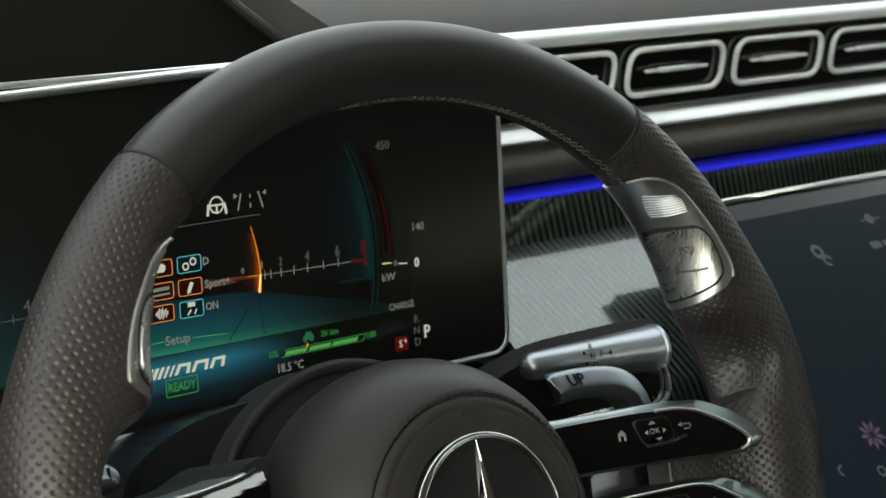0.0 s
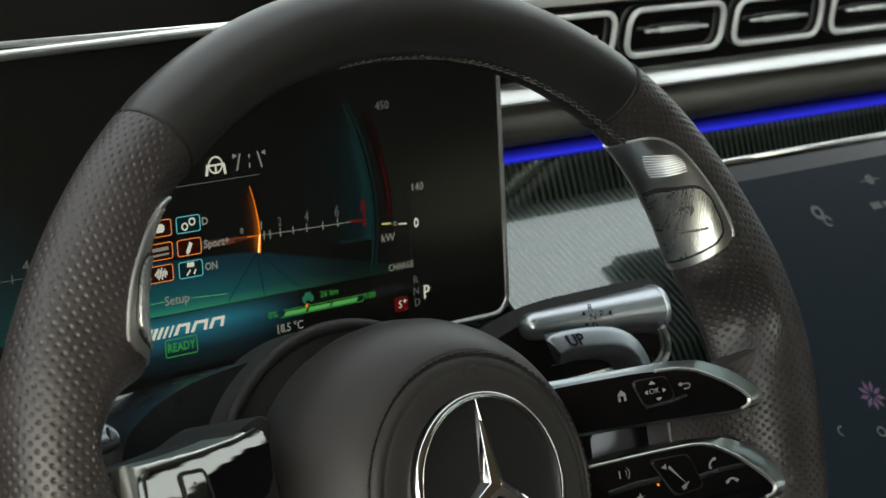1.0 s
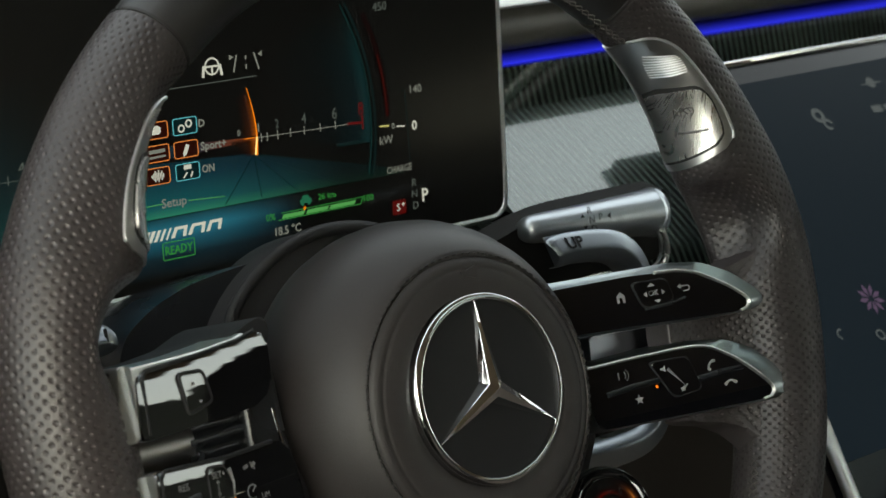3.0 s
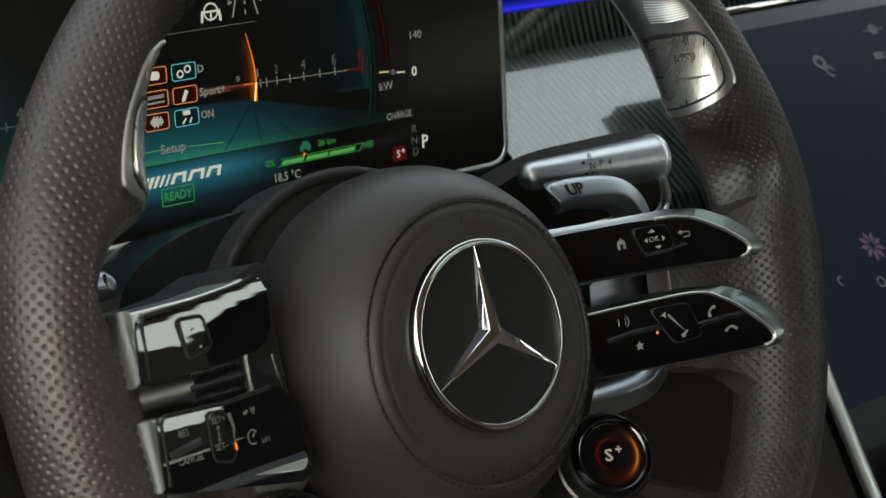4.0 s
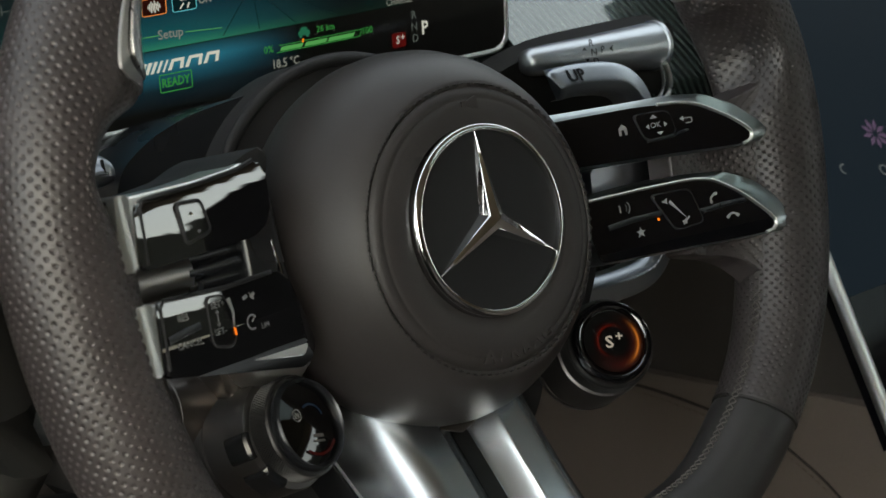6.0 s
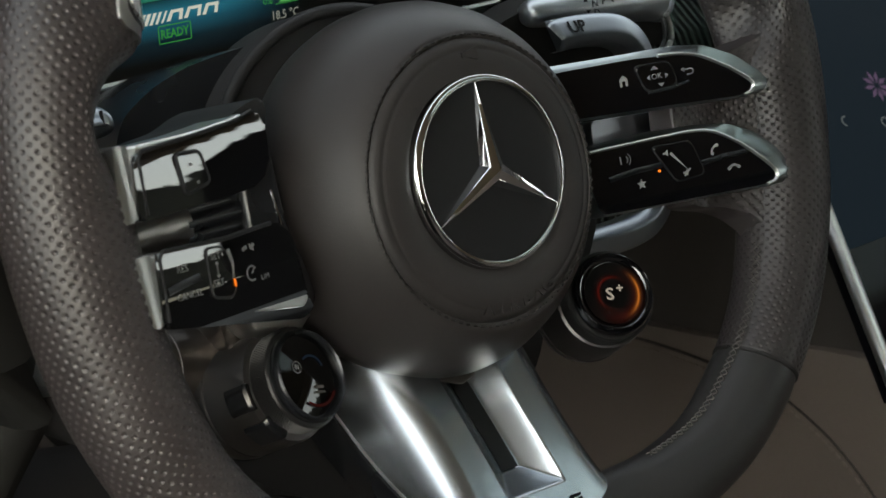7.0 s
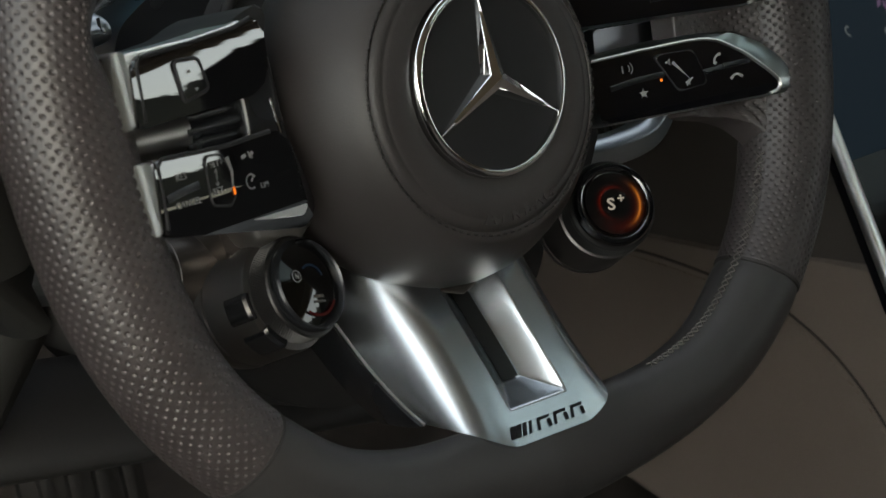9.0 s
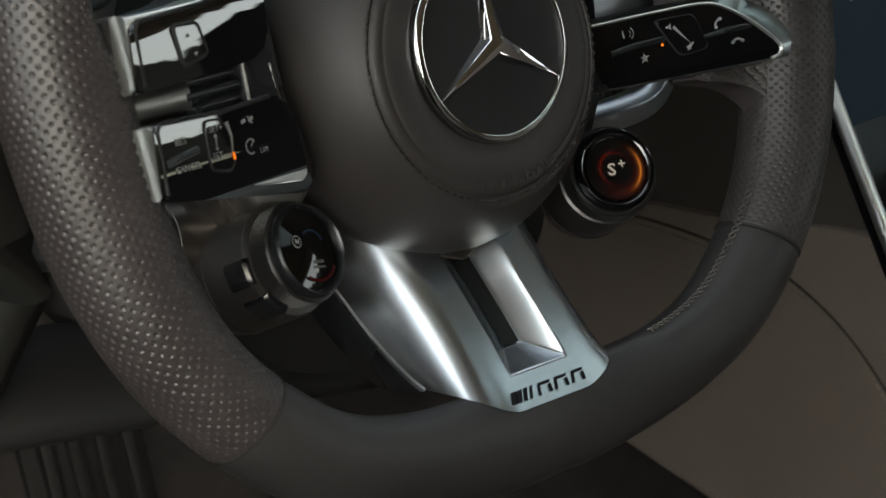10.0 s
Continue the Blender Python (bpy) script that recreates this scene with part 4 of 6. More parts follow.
def dial(x, y, axis, right):
    deep, wide = (0.0, 0.0191) if right else (0.002, 0.0204)
    az = Vector(axis).normalized()
    ax = Vector((0, 1, 0)).cross(az).normalized()
    turn = Matrix((ax, az.cross(ax), az)).transposed().to_4x4()
    m = Matrix.Translation((x, y, -0.028)) @ turn
    base = part("mode_dial", moved(lathe([(0.0, -0.040 - deep), (wide - 0.0026, -0.040 - deep), (wide - 0.0005, -0.0375 - deep), (wide + 0.0002, -0.034 - deep), (wide - 0.0001, -0.0335), (wide - 0.0007, -0.0331), (wide, -0.0326), (wide, -0.0146), (wide - 0.0005, -0.0130), (0.0160, -0.0118)], 64), m), DIAL_METAL, wheel, "dark metal drive-mode dial with a knurled ring and round display")
    teeth = bmesh.new()
    for row in range(9):
        for k in range(120):
            a = 2 * math.pi * (k + 0.5 * (row % 2)) / 120
            z = -0.0112 + 0.00078 * row
            c, s = math.cos(a), math.sin(a)
            r0, r1, w, h = 0.0177, 0.0184, 0.00046, 0.00042
            v = [teeth.verts.new(p) for p in ((r0 * c - w * s, r0 * s + w * c, z), (r0 * c, r0 * s, z - h), (r0 * c + w * s, r0 * s - w * c, z), (r0 * c, r0 * s, z + h), (r1 * c, r1 * s, z))]
            for i in range(4):
                teeth.faces.new((v[i], v[(i + 1) % 4], v[4]))
    part("knurling", moved(joined(teeth, lathe([(0.0158, -0.0130), (0.0176, -0.0124), (0.0178, -0.0118), (0.0178, -0.0046), (0.0172, -0.0038), (0.0156, -0.0036)], 64)), m), KNURL_BLACK, base, "knurled black ring", 10)
    rim = [(0.0155, -0.0046), (0.0163, -0.0040), (0.0166, -0.0026), (0.0163, -0.0010), (0.0157, -0.0002)]
    rim += [(0.0152, -0.0006), (0.0150, -0.0012), (0.0147, -0.0004), (0.0142, 0.0), (0.0134, -0.0003), (0.0126, -0.0012), (0.0125, -0.0026)] if right else [(0.0152, -0.0001), (0.0148, -0.0006), (0.0145, -0.0016), (0.0144, -0.0030)]
    part("bezel", moved(lathe(rim, 64), m), PIANO if right else SATIN_BLACK, base, "glossy black bezel")
    inner = 0.0142 if right else 0.0154
    part("chrome_ring", moved(lathe([(inner + 0.0003, -0.0004), (inner, 0.0002), (inner - 0.0003, -0.0002)], 64), m), SPOKE_METAL, base)
    part("display_glass", moved(lathe([(0.0, -0.0008), (0.0100, -0.0010), (0.0135, -0.0014)] if right else [(0.0146 * k / 12, -0.0005 - (0.0146 * k / 12) ** 2 / 0.13) for k in range(13)], 64), m), material("dial_glass", (0.003, 0.003, 0.003), 0.05), base, "round black display")
    up = m @ Matrix.Rotation(radians(-8 if right else -12), 4, "Z")
    if right:
        glow_disc = part("ring_light", lathe([(0.0, 0.0), (0.004, 0.0), (0.008, 0.0), (0.0122, 0.0)], 48), DIAL_GLOW, base, "red and orange ring of light on the display")
        glow_disc.matrix_basis = up @ Matrix.Translation((0, 0, -0.0005))
        part("lettering", moved(letters("S", 0.0066, -0.0018, -0.0004, -0.0002, wide=1.15, weight=0.00012), up), PALE, base, "lit letter S")
        part("lettering", moved(letters("+", 0.0052, 0.0026, 0.0016, -0.0002, weight=0.00012), up), PALE, base, "lit plus sign")
    else:
        part("ring_light", moved(arc_bar(0.001, -0.001, 0.0100, -120, -30, 0.0010, -0.0006, 40), up), DIM_RED, base, "faint red ring of light")
        blue = glowing("dim_blue_light", (0.12, 0.25, 0.5), 0.04)
        part("ring_light", moved(arc_bar(0.001, 0.001, 0.0055, 20, 130, 0.0008, -0.0006, 20), up), blue, base, "faint blue arc of light")
        part("engine_symbol", moved(joined(arc_bar(-0.0062, 0.0026, 0.0020, 0, 360, 0.0004, -0.0006, 24), bar(-0.0069, 0.0017, -0.0069, 0.0035, 0.0004, -0.0005), bar(-0.0069, 0.0035, -0.0055, 0.0017, 0.0004, -0.0005), bar(-0.0055, 0.0017, -0.0055, 0.0035, 0.0004, -0.0005)), up), GREY_PRINT, base)
        part("marking", moved(joined(bar(0.0, -0.0046, 0.0046, -0.0044, 0.0011, -0.0005), bar(-0.0002, -0.0064, 0.0050, -0.0062, 0.0008, -0.0005)), up), DIM_PRINT, base)
        part("side_key", moved(sector(0.0165, 0.0209, -0.0225, -0.0125, 166, 194), m), SATIN_BLACK, base, "glossy black side key")
        part("side_key", moved(sector(0.0165, 0.0212, -0.0215, -0.0105, 207, 236), m), SATIN_BLACK, base, "glossy black side key")
    return base


DIM_PRINT = material("dim_print", (0.06, 0.055, 0.05), 0.4)
dial(-0.0716, -0.0549, (0.250, 0.220, 0.943), False)
dial(0.0722, -0.0580, (-0.300, 0.300, 0.905), True)
part("dial_bridge", pillow(rounded(mm((-90, -29), (-80, -27), (-66, -29), (-57, -36), (-66, -44), (-84, -40)), 0.003), -0.065, -0.038, 0.004, 0.008), SATIN_WARM, wheel, "satin grey bridge above the dial")
part("dial_stem", moved(lathe([(0.0, 0.0), (0.0150, 0.0), (0.0153, 0.001), (0.0153, 0.0138), (0.0149, 0.0141), (0.0149, 0.0145), (0.0153, 0.0148), (0.0150, 0.042), (0.0, 0.042)], 56), Matrix.Translation((-0.118, -0.0440, -0.0725)) @ pose(0, 0, 0, 0, 90, -8)), MATT_METAL, wheel, "round satin grey stem behind the dial")
part("dial_arm", prism(rounded(mm((-92, -26), (-64, -26), (-60, -52), (-88, -44)), 0.004), -0.075, -0.050, 0.003), MATT_METAL, wheel, "satin grey dial arm")
part("dial_arm", prism(rounded(mm((92, -30), (60, -30), (52, -56), (80, -50)), 0.004), -0.075, -0.050, 0.003), BLACK_MATT, wheel, "satin grey dial arm")

# shift paddles behind the spokes
PADDLE_LINE = [(105.0, 43.0), (108, 43.3), (114, 43.6), (126, 43.2), (136, 42.0), (143, 39.6), (148, 35.4), (151, 29.5), (152.4, 21), (152.6, 0), (152.2, -18), (150.2, -27), (146, -34.5), (139, -39.8), (130, -42.4), (116, -43.4), (98, -43.6)]
PADDLE_SECTION = [(6.3, -13.0), (6.3, -5.2), (6.0, -4.2), (5.2, -3.4), (4.0, -2.7), (2.0, -1.7), (0.0, -0.75), (-1.2, -0.2), (-1.9, 0.0), (-2.6, -0.2), (-4.6, -1.6), (-6.2, -3.0), (-6.8, -4.4), (-6.8, -13.0)]
UP_FACE = pose(0.1138, 0.0449, -0.06560, -26, 0, -1)


def swept_paddle():
    """A bent bar with a lip that faces up and a steep front, rounded at its free ends."""
    pts = []
    for k in range(len(PADDLE_LINE) - 1):
        a, b, c, d = (Vector(PADDLE_LINE[min(max(k + o, 0), len(PADDLE_LINE) - 1)]) for o in (-1, 0, 1, 2))
        for q in (0.0, 0.2, 0.4, 0.6, 0.8):
            pts.append(0.5 * (2 * b + (c - a) * q + (2 * a - 5 * b + 4 * c - d) * q * q + (3 * b - a - 3 * c + d) * q**3))
    pts.append(Vector(PADDLE_LINE[-1]))
    first = pts[0] - Vector((2.2, 0.6))
    pts = [first, pts[0] - Vector((1.6, 0.4)), pts[0] - Vector((0.8, 0.2))] + pts
    rows_ = []
    for i, p in enumerate(pts):
        t = (pts[min(i + 1, len(pts) - 1)] - pts[max(i - 1, 0)]).normalized()
        out = Vector((-t.y, t.x))
        size = (0.80, 0.92, 0.98)[i] if i < 3 else 1.0
        back = (1 - size) * 4.0
        rows_.append([((p.x + out.x * n * size) / 1000, (p.y + out.y * n * size) / 1000, -0.0645 + (max(z, -5.2 - 1.2 * i) - back) / 1000) for n, z in PADDLE_SECTION])
    bm = grid(rows_)
    for end in (rows_[0], rows_[-1]):
        bm.faces.new([bm.verts.new(v) for v in end])
    return bm


PADDLE = [(116, 49.6), (138, 47.5), (149, 43), (154, 36), (156, 27), (157, -29), (154, -38.5), (147, -45.5), (128, -48.5), (100, -48), (100, -39.6), (128, -39), (138, -34), (140, -20), (140, 20), (136, 29), (124, 32)]
for flip in (False, True):
    outline = ([(104, 37), (104.4, 44), (108, 48.2)] if flip else [(93, 37), (94.5, 44), (99, 47.6)]) + PADDLE
    bm = pillow(rounded(mm(*outline), 0.003), -0.089, -0.067, 0.0042, 0.008)
    for k in range(12):
        bmesh.ops.bisect_plane(bm, geom=bm.verts[:] + bm.edges[:] + bm.faces[:], plane_co=(0, 0.031 + 0.0015 * k, 0), plane_no=(0, 1, 0))
    for v in bm.verts:
        if v.co.y > 0.03:
            v.co.z += 0.14 * (0.0425 - v.co.y) - 0.0016 * ((v.co.y - 0.0430) / 0.007) ** 2
        elif v.co.y < -0.03:
            v.co.z += 0.35 * (v.co.y + 0.037)
    if flip:
        for v in bm.verts:
            v.co.z -= 0.8 * (min(v.co.x, 0.124) - 0.109)
    if not flip:
        bm.free()
        bm = swept_paddle()
    pd = part("shift_paddle", mirrored(bm) if flip else bm, PADDLE_METAL, wheel, "satin aluminium shift paddle")
    word = letters("DOWN" if flip else "UP", 0.0068 if flip else 0.0078, -0.1200 if flip else 0, 0.0425 if flip else 0, -0.0667 if flip else 0, weight=0.00016, m=None if flip else UP_FACE)
    if flip:
        for v in word.verts:
            v.co.z += 0.8 * (max(v.co.x, -0.124) + 0.109)
    part("lettering", word, DARK_PRINT, pd, "printed word DOWN" if flip else "printed word UP")

# ---- steering column, behind the wheel ----
column = empty("steering_column", "dark plastic steering column cover behind the wheel", "steering column", m=WHEEL)
part("cover_plate", lathe([(0.0, -0.074), (0.060, -0.074), (0.0660, -0.0765), (0.0680, -0.082), (0.0680, -0.10)], 72), BLACK_MATT, column, "matt black plate behind the boss")
arch = [(0.0675 * math.cos(radians(a)), 0.0675 * math.sin(radians(a)) - 0.0005, -0.0745) for a in range(20, 141, 4)]
arch += [(-0.0560, 0.0330, -0.0765), (-0.0572, 0.0200, -0.0800)]
part("arch", tube(arch, 0.0026, 10), BLACK_MATT, column, "raised dark grey arch")
part("shroud", prism(rounded([(-0.096, -0.04), (-0.095, 0.030), (-0.090, 0.041), (-0.076, 0.0500), (-0.058, 0.0560), (-0.030, 0.060), (0.035, 0.060), (0.078, 0.048), (0.100, 0.0), (0.080, -0.05), (-0.080, -0.07)], 0.008, 6), -0.20, -0.088, 0.008, 5), SATIN_BLACK, column, "satin black shroud")
part("lower_cover", prism(rounded([(-0.098, 0.00), (0.085, 0.00), (0.080, -0.085), (0.03, -0.112), (-0.05, -0.112), (-0.098, -0.070)], 0.03, 8), -0.20, -0.080, 0.016, 5), BLACK_MATT, column, "dark satin lower column cover")

# gear selector stalk
stalk = empty("gear_selector", "satin aluminium gear selector stalk on the steering column", "gear lever")
part("handle", moved(lathe([(0.0, -0.0030), (0.0034, -0.0027), (0.0048, -0.0017), (0.0056, 0.0), (0.0060, 0.0022), (0.0080, 0.038), (0.0102, 0.072), (0.0101, 0.0755)], 48), pose(0.1104, 0.100, 0.0058, 0, 94, 0)), STALK_METAL, stalk, "satin aluminium handle")
part("end_cap", moved(lathe([(0.0101, 0.0), (0.0110, 0.0005), (0.0111, 0.0020), (0.0102, 0.0026), (0.0096, 0.0022), (0.0094, 0.0030), (0.0, 0.0032)], 40), pose(0.1857, 0.100, 0.0005, 0, 94, 0)), STALK_METAL, stalk, "bright end ring")
HOOP = [(0.1875, -0.004), (0.1905, -0.0085), (0.1925, -0.0130), (0.1930, -0.0172), (0.1915, -0.0208), (0.1875, -0.0230), (0.1810, -0.0236), (0.1740, -0.0232)]
hoop = []
for k in range(len(HOOP) - 1):
    a, b, c, d = (Vector(HOOP[min(max(k + o, 0), len(HOOP) - 1)]) for o in (-1, 0, 1, 2))
    for q in (0.0, 0.25, 0.5, 0.75):
        p = 0.5 * (2 * b + (c - a) * q + (2 * a - 5 * b + 4 * c - d) * q * q + (3 * b - a - 3 * c + d) * q**3)
        hoop.append((p.x - 0.003, 0.090, p.y))
part("base_ring", tube(hoop, 0.0013, 10), TRIM_METAL, stalk, "curved chrome edge")
part("base_ring", tube([(x - 0.0042, y, z + 0.0012) for x, y, z in hoop[2:]], 0.0008, 8), STALK_METAL, stalk, "curved satin inner edge")
part("arm", moved(prism(rounded(mm((70, -25), (202, -25), (204, 2), (198, 8.8), (181, 9.4), (135, 9.4), (122, 8.6), (108, 6), (95, 2.2), (70, -9)), 0.004), -0.115, -0.103, 0.004, 4), pose(0, 0, 0, 90, 0, 0)), HOOD_BLACK, stalk, "black stalk arm")
face = Matrix(((0.997, 0.064, 0.030, 0.1406), (0.0, 0.411, -0.912, 0.100), (-0.070, 0.909, 0.410, 0.0041), (0, 0, 0, 1)))
for words, x, y in (("R", -0.0008, 0.0040), ("N", 0.0004, 0.0), ("P", 0.0058, 0.0006), ("D", 0.0010, -0.0040)):
    part("lettering", letters(words, 0.0044, x, y, 0.0083, wide=1.15, m=face), DARK_PRINT, stalk, "printed letter " + words)
for tri in (((-0.0066, 0.0012), (-0.0036, 0.0012), (-0.0051, 0.0030)), ((-0.0056, -0.0022), (-0.0026, -0.0022), (-0.0041, -0.0040)), ((0.0120, -0.0008), (0.0120, 0.0022), (0.0098, 0.0007))):
    part("arrow", moved(polygon(tri, 0.0083), face), DARK_PRINT, stalk)

# ---- driver's display ----
SLOPE = math.degrees(math.atan(0.21))
DISPLAY = pose(0, 0.1594, 0.04, 90 - SLOPE, 0, 0)
display = empty("driver_display", "wide black glass instrument display showing teal and orange graphics", "display", m=DISPLAY)
EDGE = rounded([(-0.146, -0.0508), (0.146, -0.0508), (0.146, 0.0880), (-0.146, 0.0880)], [0.010, 0.010, 0.010, 0.010], 8)
part("housing", prism(EDGE, -0.012, -0.0006, 0.001), BLACK, display, "black housing")
# Base colour is lifted evenly to stand for haze mirrored in the glass.
part("glass", polygon(EDGE, 0.0), material("display_glass", (0.010, 0.010, 0.0095), 0.10, spec=0.11), display, "glossy black glass")
part("trim", tube([(p.x, p.y, -0.0006) for p in EDGE], 0.0014, 8, True), TRIM_METAL, display, "thin satin metal edge")
part("lower_strip", box(-0.15, 0.10, -0.0556, -0.0524, -0.012, -0.002, 0.0006), MATT_METAL, display, "dark brown strip below the glass")
part("lower_trim", tube([(-0.15, -0.0558, -0.0015), (0.10, -0.0558, -0.0015)], 0.0006, 8), TRIM_METAL, display, "thin bright line")
part("top_trim", tube([(-0.140, 0.0832, 0.0006), (0.140, 0.0907, 0.0006)], 0.0021, 10), TRIM_METAL, display, "bright metal edge along the top")


def light_sheet(name, points, stops, axis, strength, z, fade=None):
    """A lit area of the display; its colour runs through stops along one axis, or outwards from the gauge's middle."""
    m = glowing(name, (0, 0, 0), strength)
    b = m.node_tree.nodes["Principled BSDF"]
    # The same lifted base, so lit areas carry the glass's painted haze too.
    b.inputs["Base Color"].default_value = (0.010, 0.010, 0.0095, 1)
    b.inputs["Roughness"].default_value, b.inputs["Specular IOR Level"].default_value = 0.10, 0.11
    split = m.node_tree.nodes.new("ShaderNodeSeparateXYZ")
    link(m, m.node_tree.nodes.new("ShaderNodeTexCoord").outputs["Object"], split.inputs[0])
    lo, hi = stops[0][0], stops[-1][0]
    span = node(m, "ShaderNodeMapRange")
    span.inputs["From Min"].default_value, span.inputs["From Max"].default_value = lo, hi
    if axis == "out":
        dx, dy = math_node(m, "ADD", split.outputs[0], 0.0260), math_node(m, "ADD", split.outputs[1], -0.0030)
        link(m, math_node(m, "SQRT", math_node(m, "ADD", math_node(m, "MULTIPLY", dx, dx), math_node(m, "MULTIPLY", dy, dy))), span.inputs["Value"])
    else:
        link(m, split.outputs[axis], span.inputs["Value"])
    ramp = m.node_tree.nodes.new("ShaderNodeValToRGB")
    ramp.color_ramp.elements[0].color, ramp.color_ramp.elements[1].color = (*stops[0][1], 1), (*stops[-1][1], 1)
    for at, colour in stops[1:-1]:
        ramp.color_ramp.elements.new((at - lo) / (hi - lo)).color = (*colour, 1)
    link(m, span.outputs[0], ramp.inputs[0])
    link(m, ramp.outputs[0], b.inputs["Emission Color"])
    if fade:
        side = node(m, "ShaderNodeMapRange", To_Min=fade[2] * strength * 2**-STOPS, To_Max=fade[3] * strength * 2**-STOPS)
        side.interpolation_type = "SMOOTHSTEP"
        side.inputs["From Min"].default_value, side.inputs["From Max"].default_value = fade[0], fade[1]
        link(m, split.outputs[1 if axis == "out" else 1 - axis], side.inputs["Value"])
        link(m, side.outputs[0], b.inputs["Emission Strength"])
    return part(name, polygon(points, z), m, display)


GREY_LIGHT, WHITE_LIGHT = glowing("grey_light", (0.62, 0.66, 0.64), 0.27), glowing("white_light", (0.85, 0.87, 0.85), 0.60)
DIM_LIGHT, GREEN_LIGHT = glowing("dim_light", (0.35, 0.42, 0.42), 0.18), glowing("green_light", (0.08, 0.66, 0.14), 0.30)
GREEN_BRIGHT, RED_LIGHT = glowing("bright_green_light", (0.20, 0.85, 0.24), 0.34), glowing("red_light", (0.9, 0.03, 0.04), 0.10)
ORANGE_LIGHT, TEAL_LIGHT = glowing("orange_light", (1.0, 0.27, 0.02), 0.8), glowing("teal_light", (0.03, 0.42, 0.44), 0.06)
BLUE_LIGHT, YELLOW_LIGHT = glowing("blue_frame_light", (0.12, 0.55, 0.68), 0.7), glowing("yellow_light", (0.8, 0.75, 0.3), 0.6)
DIM_TEAL, AMBER_LIGHT = glowing("dim_teal_light", (0.04, 0.25, 0.27), 0.04), glowing("pale_orange_light", (1.0, 0.62, 0.25), 1.4)
Z = 0.0002
dark = (0.0, 0.0, 0.0)
FAN = [(-0.0260 + r * math.cos(radians(a)), 0.0030 + r * math.sin(radians(a))) for r, sweep in ((0.0960, range(-6, 33, 2)), (0.050, range(32, -7, -2))) for a in sweep]
light_sheet("upper_glow", FAN, [(0.052, dark), (0.076, (0.0, 0.006, 0.009)), (0.090, (0.001, 0.030, 0.040)), (0.096, (0.006, 0.10, 0.12))], "out", 0.17, Z, (0.052, 0.024, 0.0, 1.0))
light_sheet("road_glow", mm((-90, 2), (9, -3), (78, -19.5), (88, -22.5), (-90, -21.8)), [(-0.0225, (0.02, 0.20, 0.13)), (-0.018, (0.004, 0.08, 0.10)), (-0.008, (0.001, 0.030, 0.052)), (0.002, (0.001, 0.012, 0.02))], 1, 0.85, Z * 2, (-0.03, 0.06, 1.0, 0.05))
light_sheet("lower_glow", mm((-90, -22.2), (40, -22.6), (40, -46), (-90, -46)), [(-0.046, dark), (-0.038, (0.001, 0.006, 0.010)), (-0.032, (0.003, 0.034, 0.058)), (-0.028, (0.006, 0.070, 0.115)), (-0.0222, (0.002, 0.016, 0.022))], 1, 1.9, Z, (-0.02, 0.035, 1.0, 0.0))
light_sheet("far_glow", mm((-140, -22), (-78, -22), (-78, 40), (-140, 40)), [(-0.022, (0.001, 0.05, 0.055)), (0.0, (0.001, 0.018, 0.024)), (0.025, (0.0, 0.004, 0.006)), (0.04, dark)], 1, 0.45, Z, (-0.078, -0.105, 0.0, 1.0))
light_sheet("ray_glow", mm((-90, 8.5), (11, 3.4), (11, 2.2), (-90, -2)), [(-0.09, (0.0, 0.01, 0.02)), (-0.02, (0.002, 0.03, 0.06)), (0.011, (0.3, 0.06, 0.005))], 0, 0.5, Z * 2.5)
for k in range(14):
    y0, y1 = 3.2 - 0.50 * k, 3.2 - 0.50 * (k + 1)
    reach = 13 - 0.55 * k
    light_sheet("gauge_glow", mm((11 - reach, y0 + 0.05 * reach * (k % 3 - 1) * 0.3), (11.0 - 0.07 * k, y0), (11.0 - 0.07 * (k + 1), y1 + 0.14), (11 - reach, y1 + 0.2)), [((11 - reach) / 1000, dark), (0.0075, (0.035, 0.007, 0.0005)), (0.0112, (0.55, 0.12, 0.01))], 0, 0.85 - 0.035 * k, Z * 3)
for k in range(10):
    y0, y1 = 4.0 + 1.7 * k, 4.0 + 1.7 * (k + 1)
    edge = 11.2 - 0.035 * k * k
    light_sheet("gauge_glow", mm((edge - 7, y0), (edge, y0), (edge - 0.07 * k, y1 - 0.2), (edge - 7, y1 - 0.3)), [((edge - 7) / 1000, dark), ((edge - 2.8) / 1000, (0.030, 0.006, 0.0)), ((edge + 0.1) / 1000, (0.30, 0.06, 0.004))], 0, 1.0 * (1 - k / 11), Z * 3)


def shown(name, bm, mat, label=""):
    return part(name, bm, mat, display, label)


for x, w in ((78, 0.0005), (52, 0.0003), (30, 0.0003), (12, 0.0003), (-6, 0.0003)):
    shown("road_line", bar(0.0095, -0.0034, x / 1000, -0.0193 if x == 78 else -0.0215, w, Z * 2.6), DIM_TEAL, "faint teal line of the drawn road")


def say(words, size, x, y, mat, slant=0.0, wide=1.0, weight=0.0):
    return shown("lettering", letters(words, size, x / 1000, y / 1000, Z * 5, slant, wide, weight), mat, "lit writing " + words)


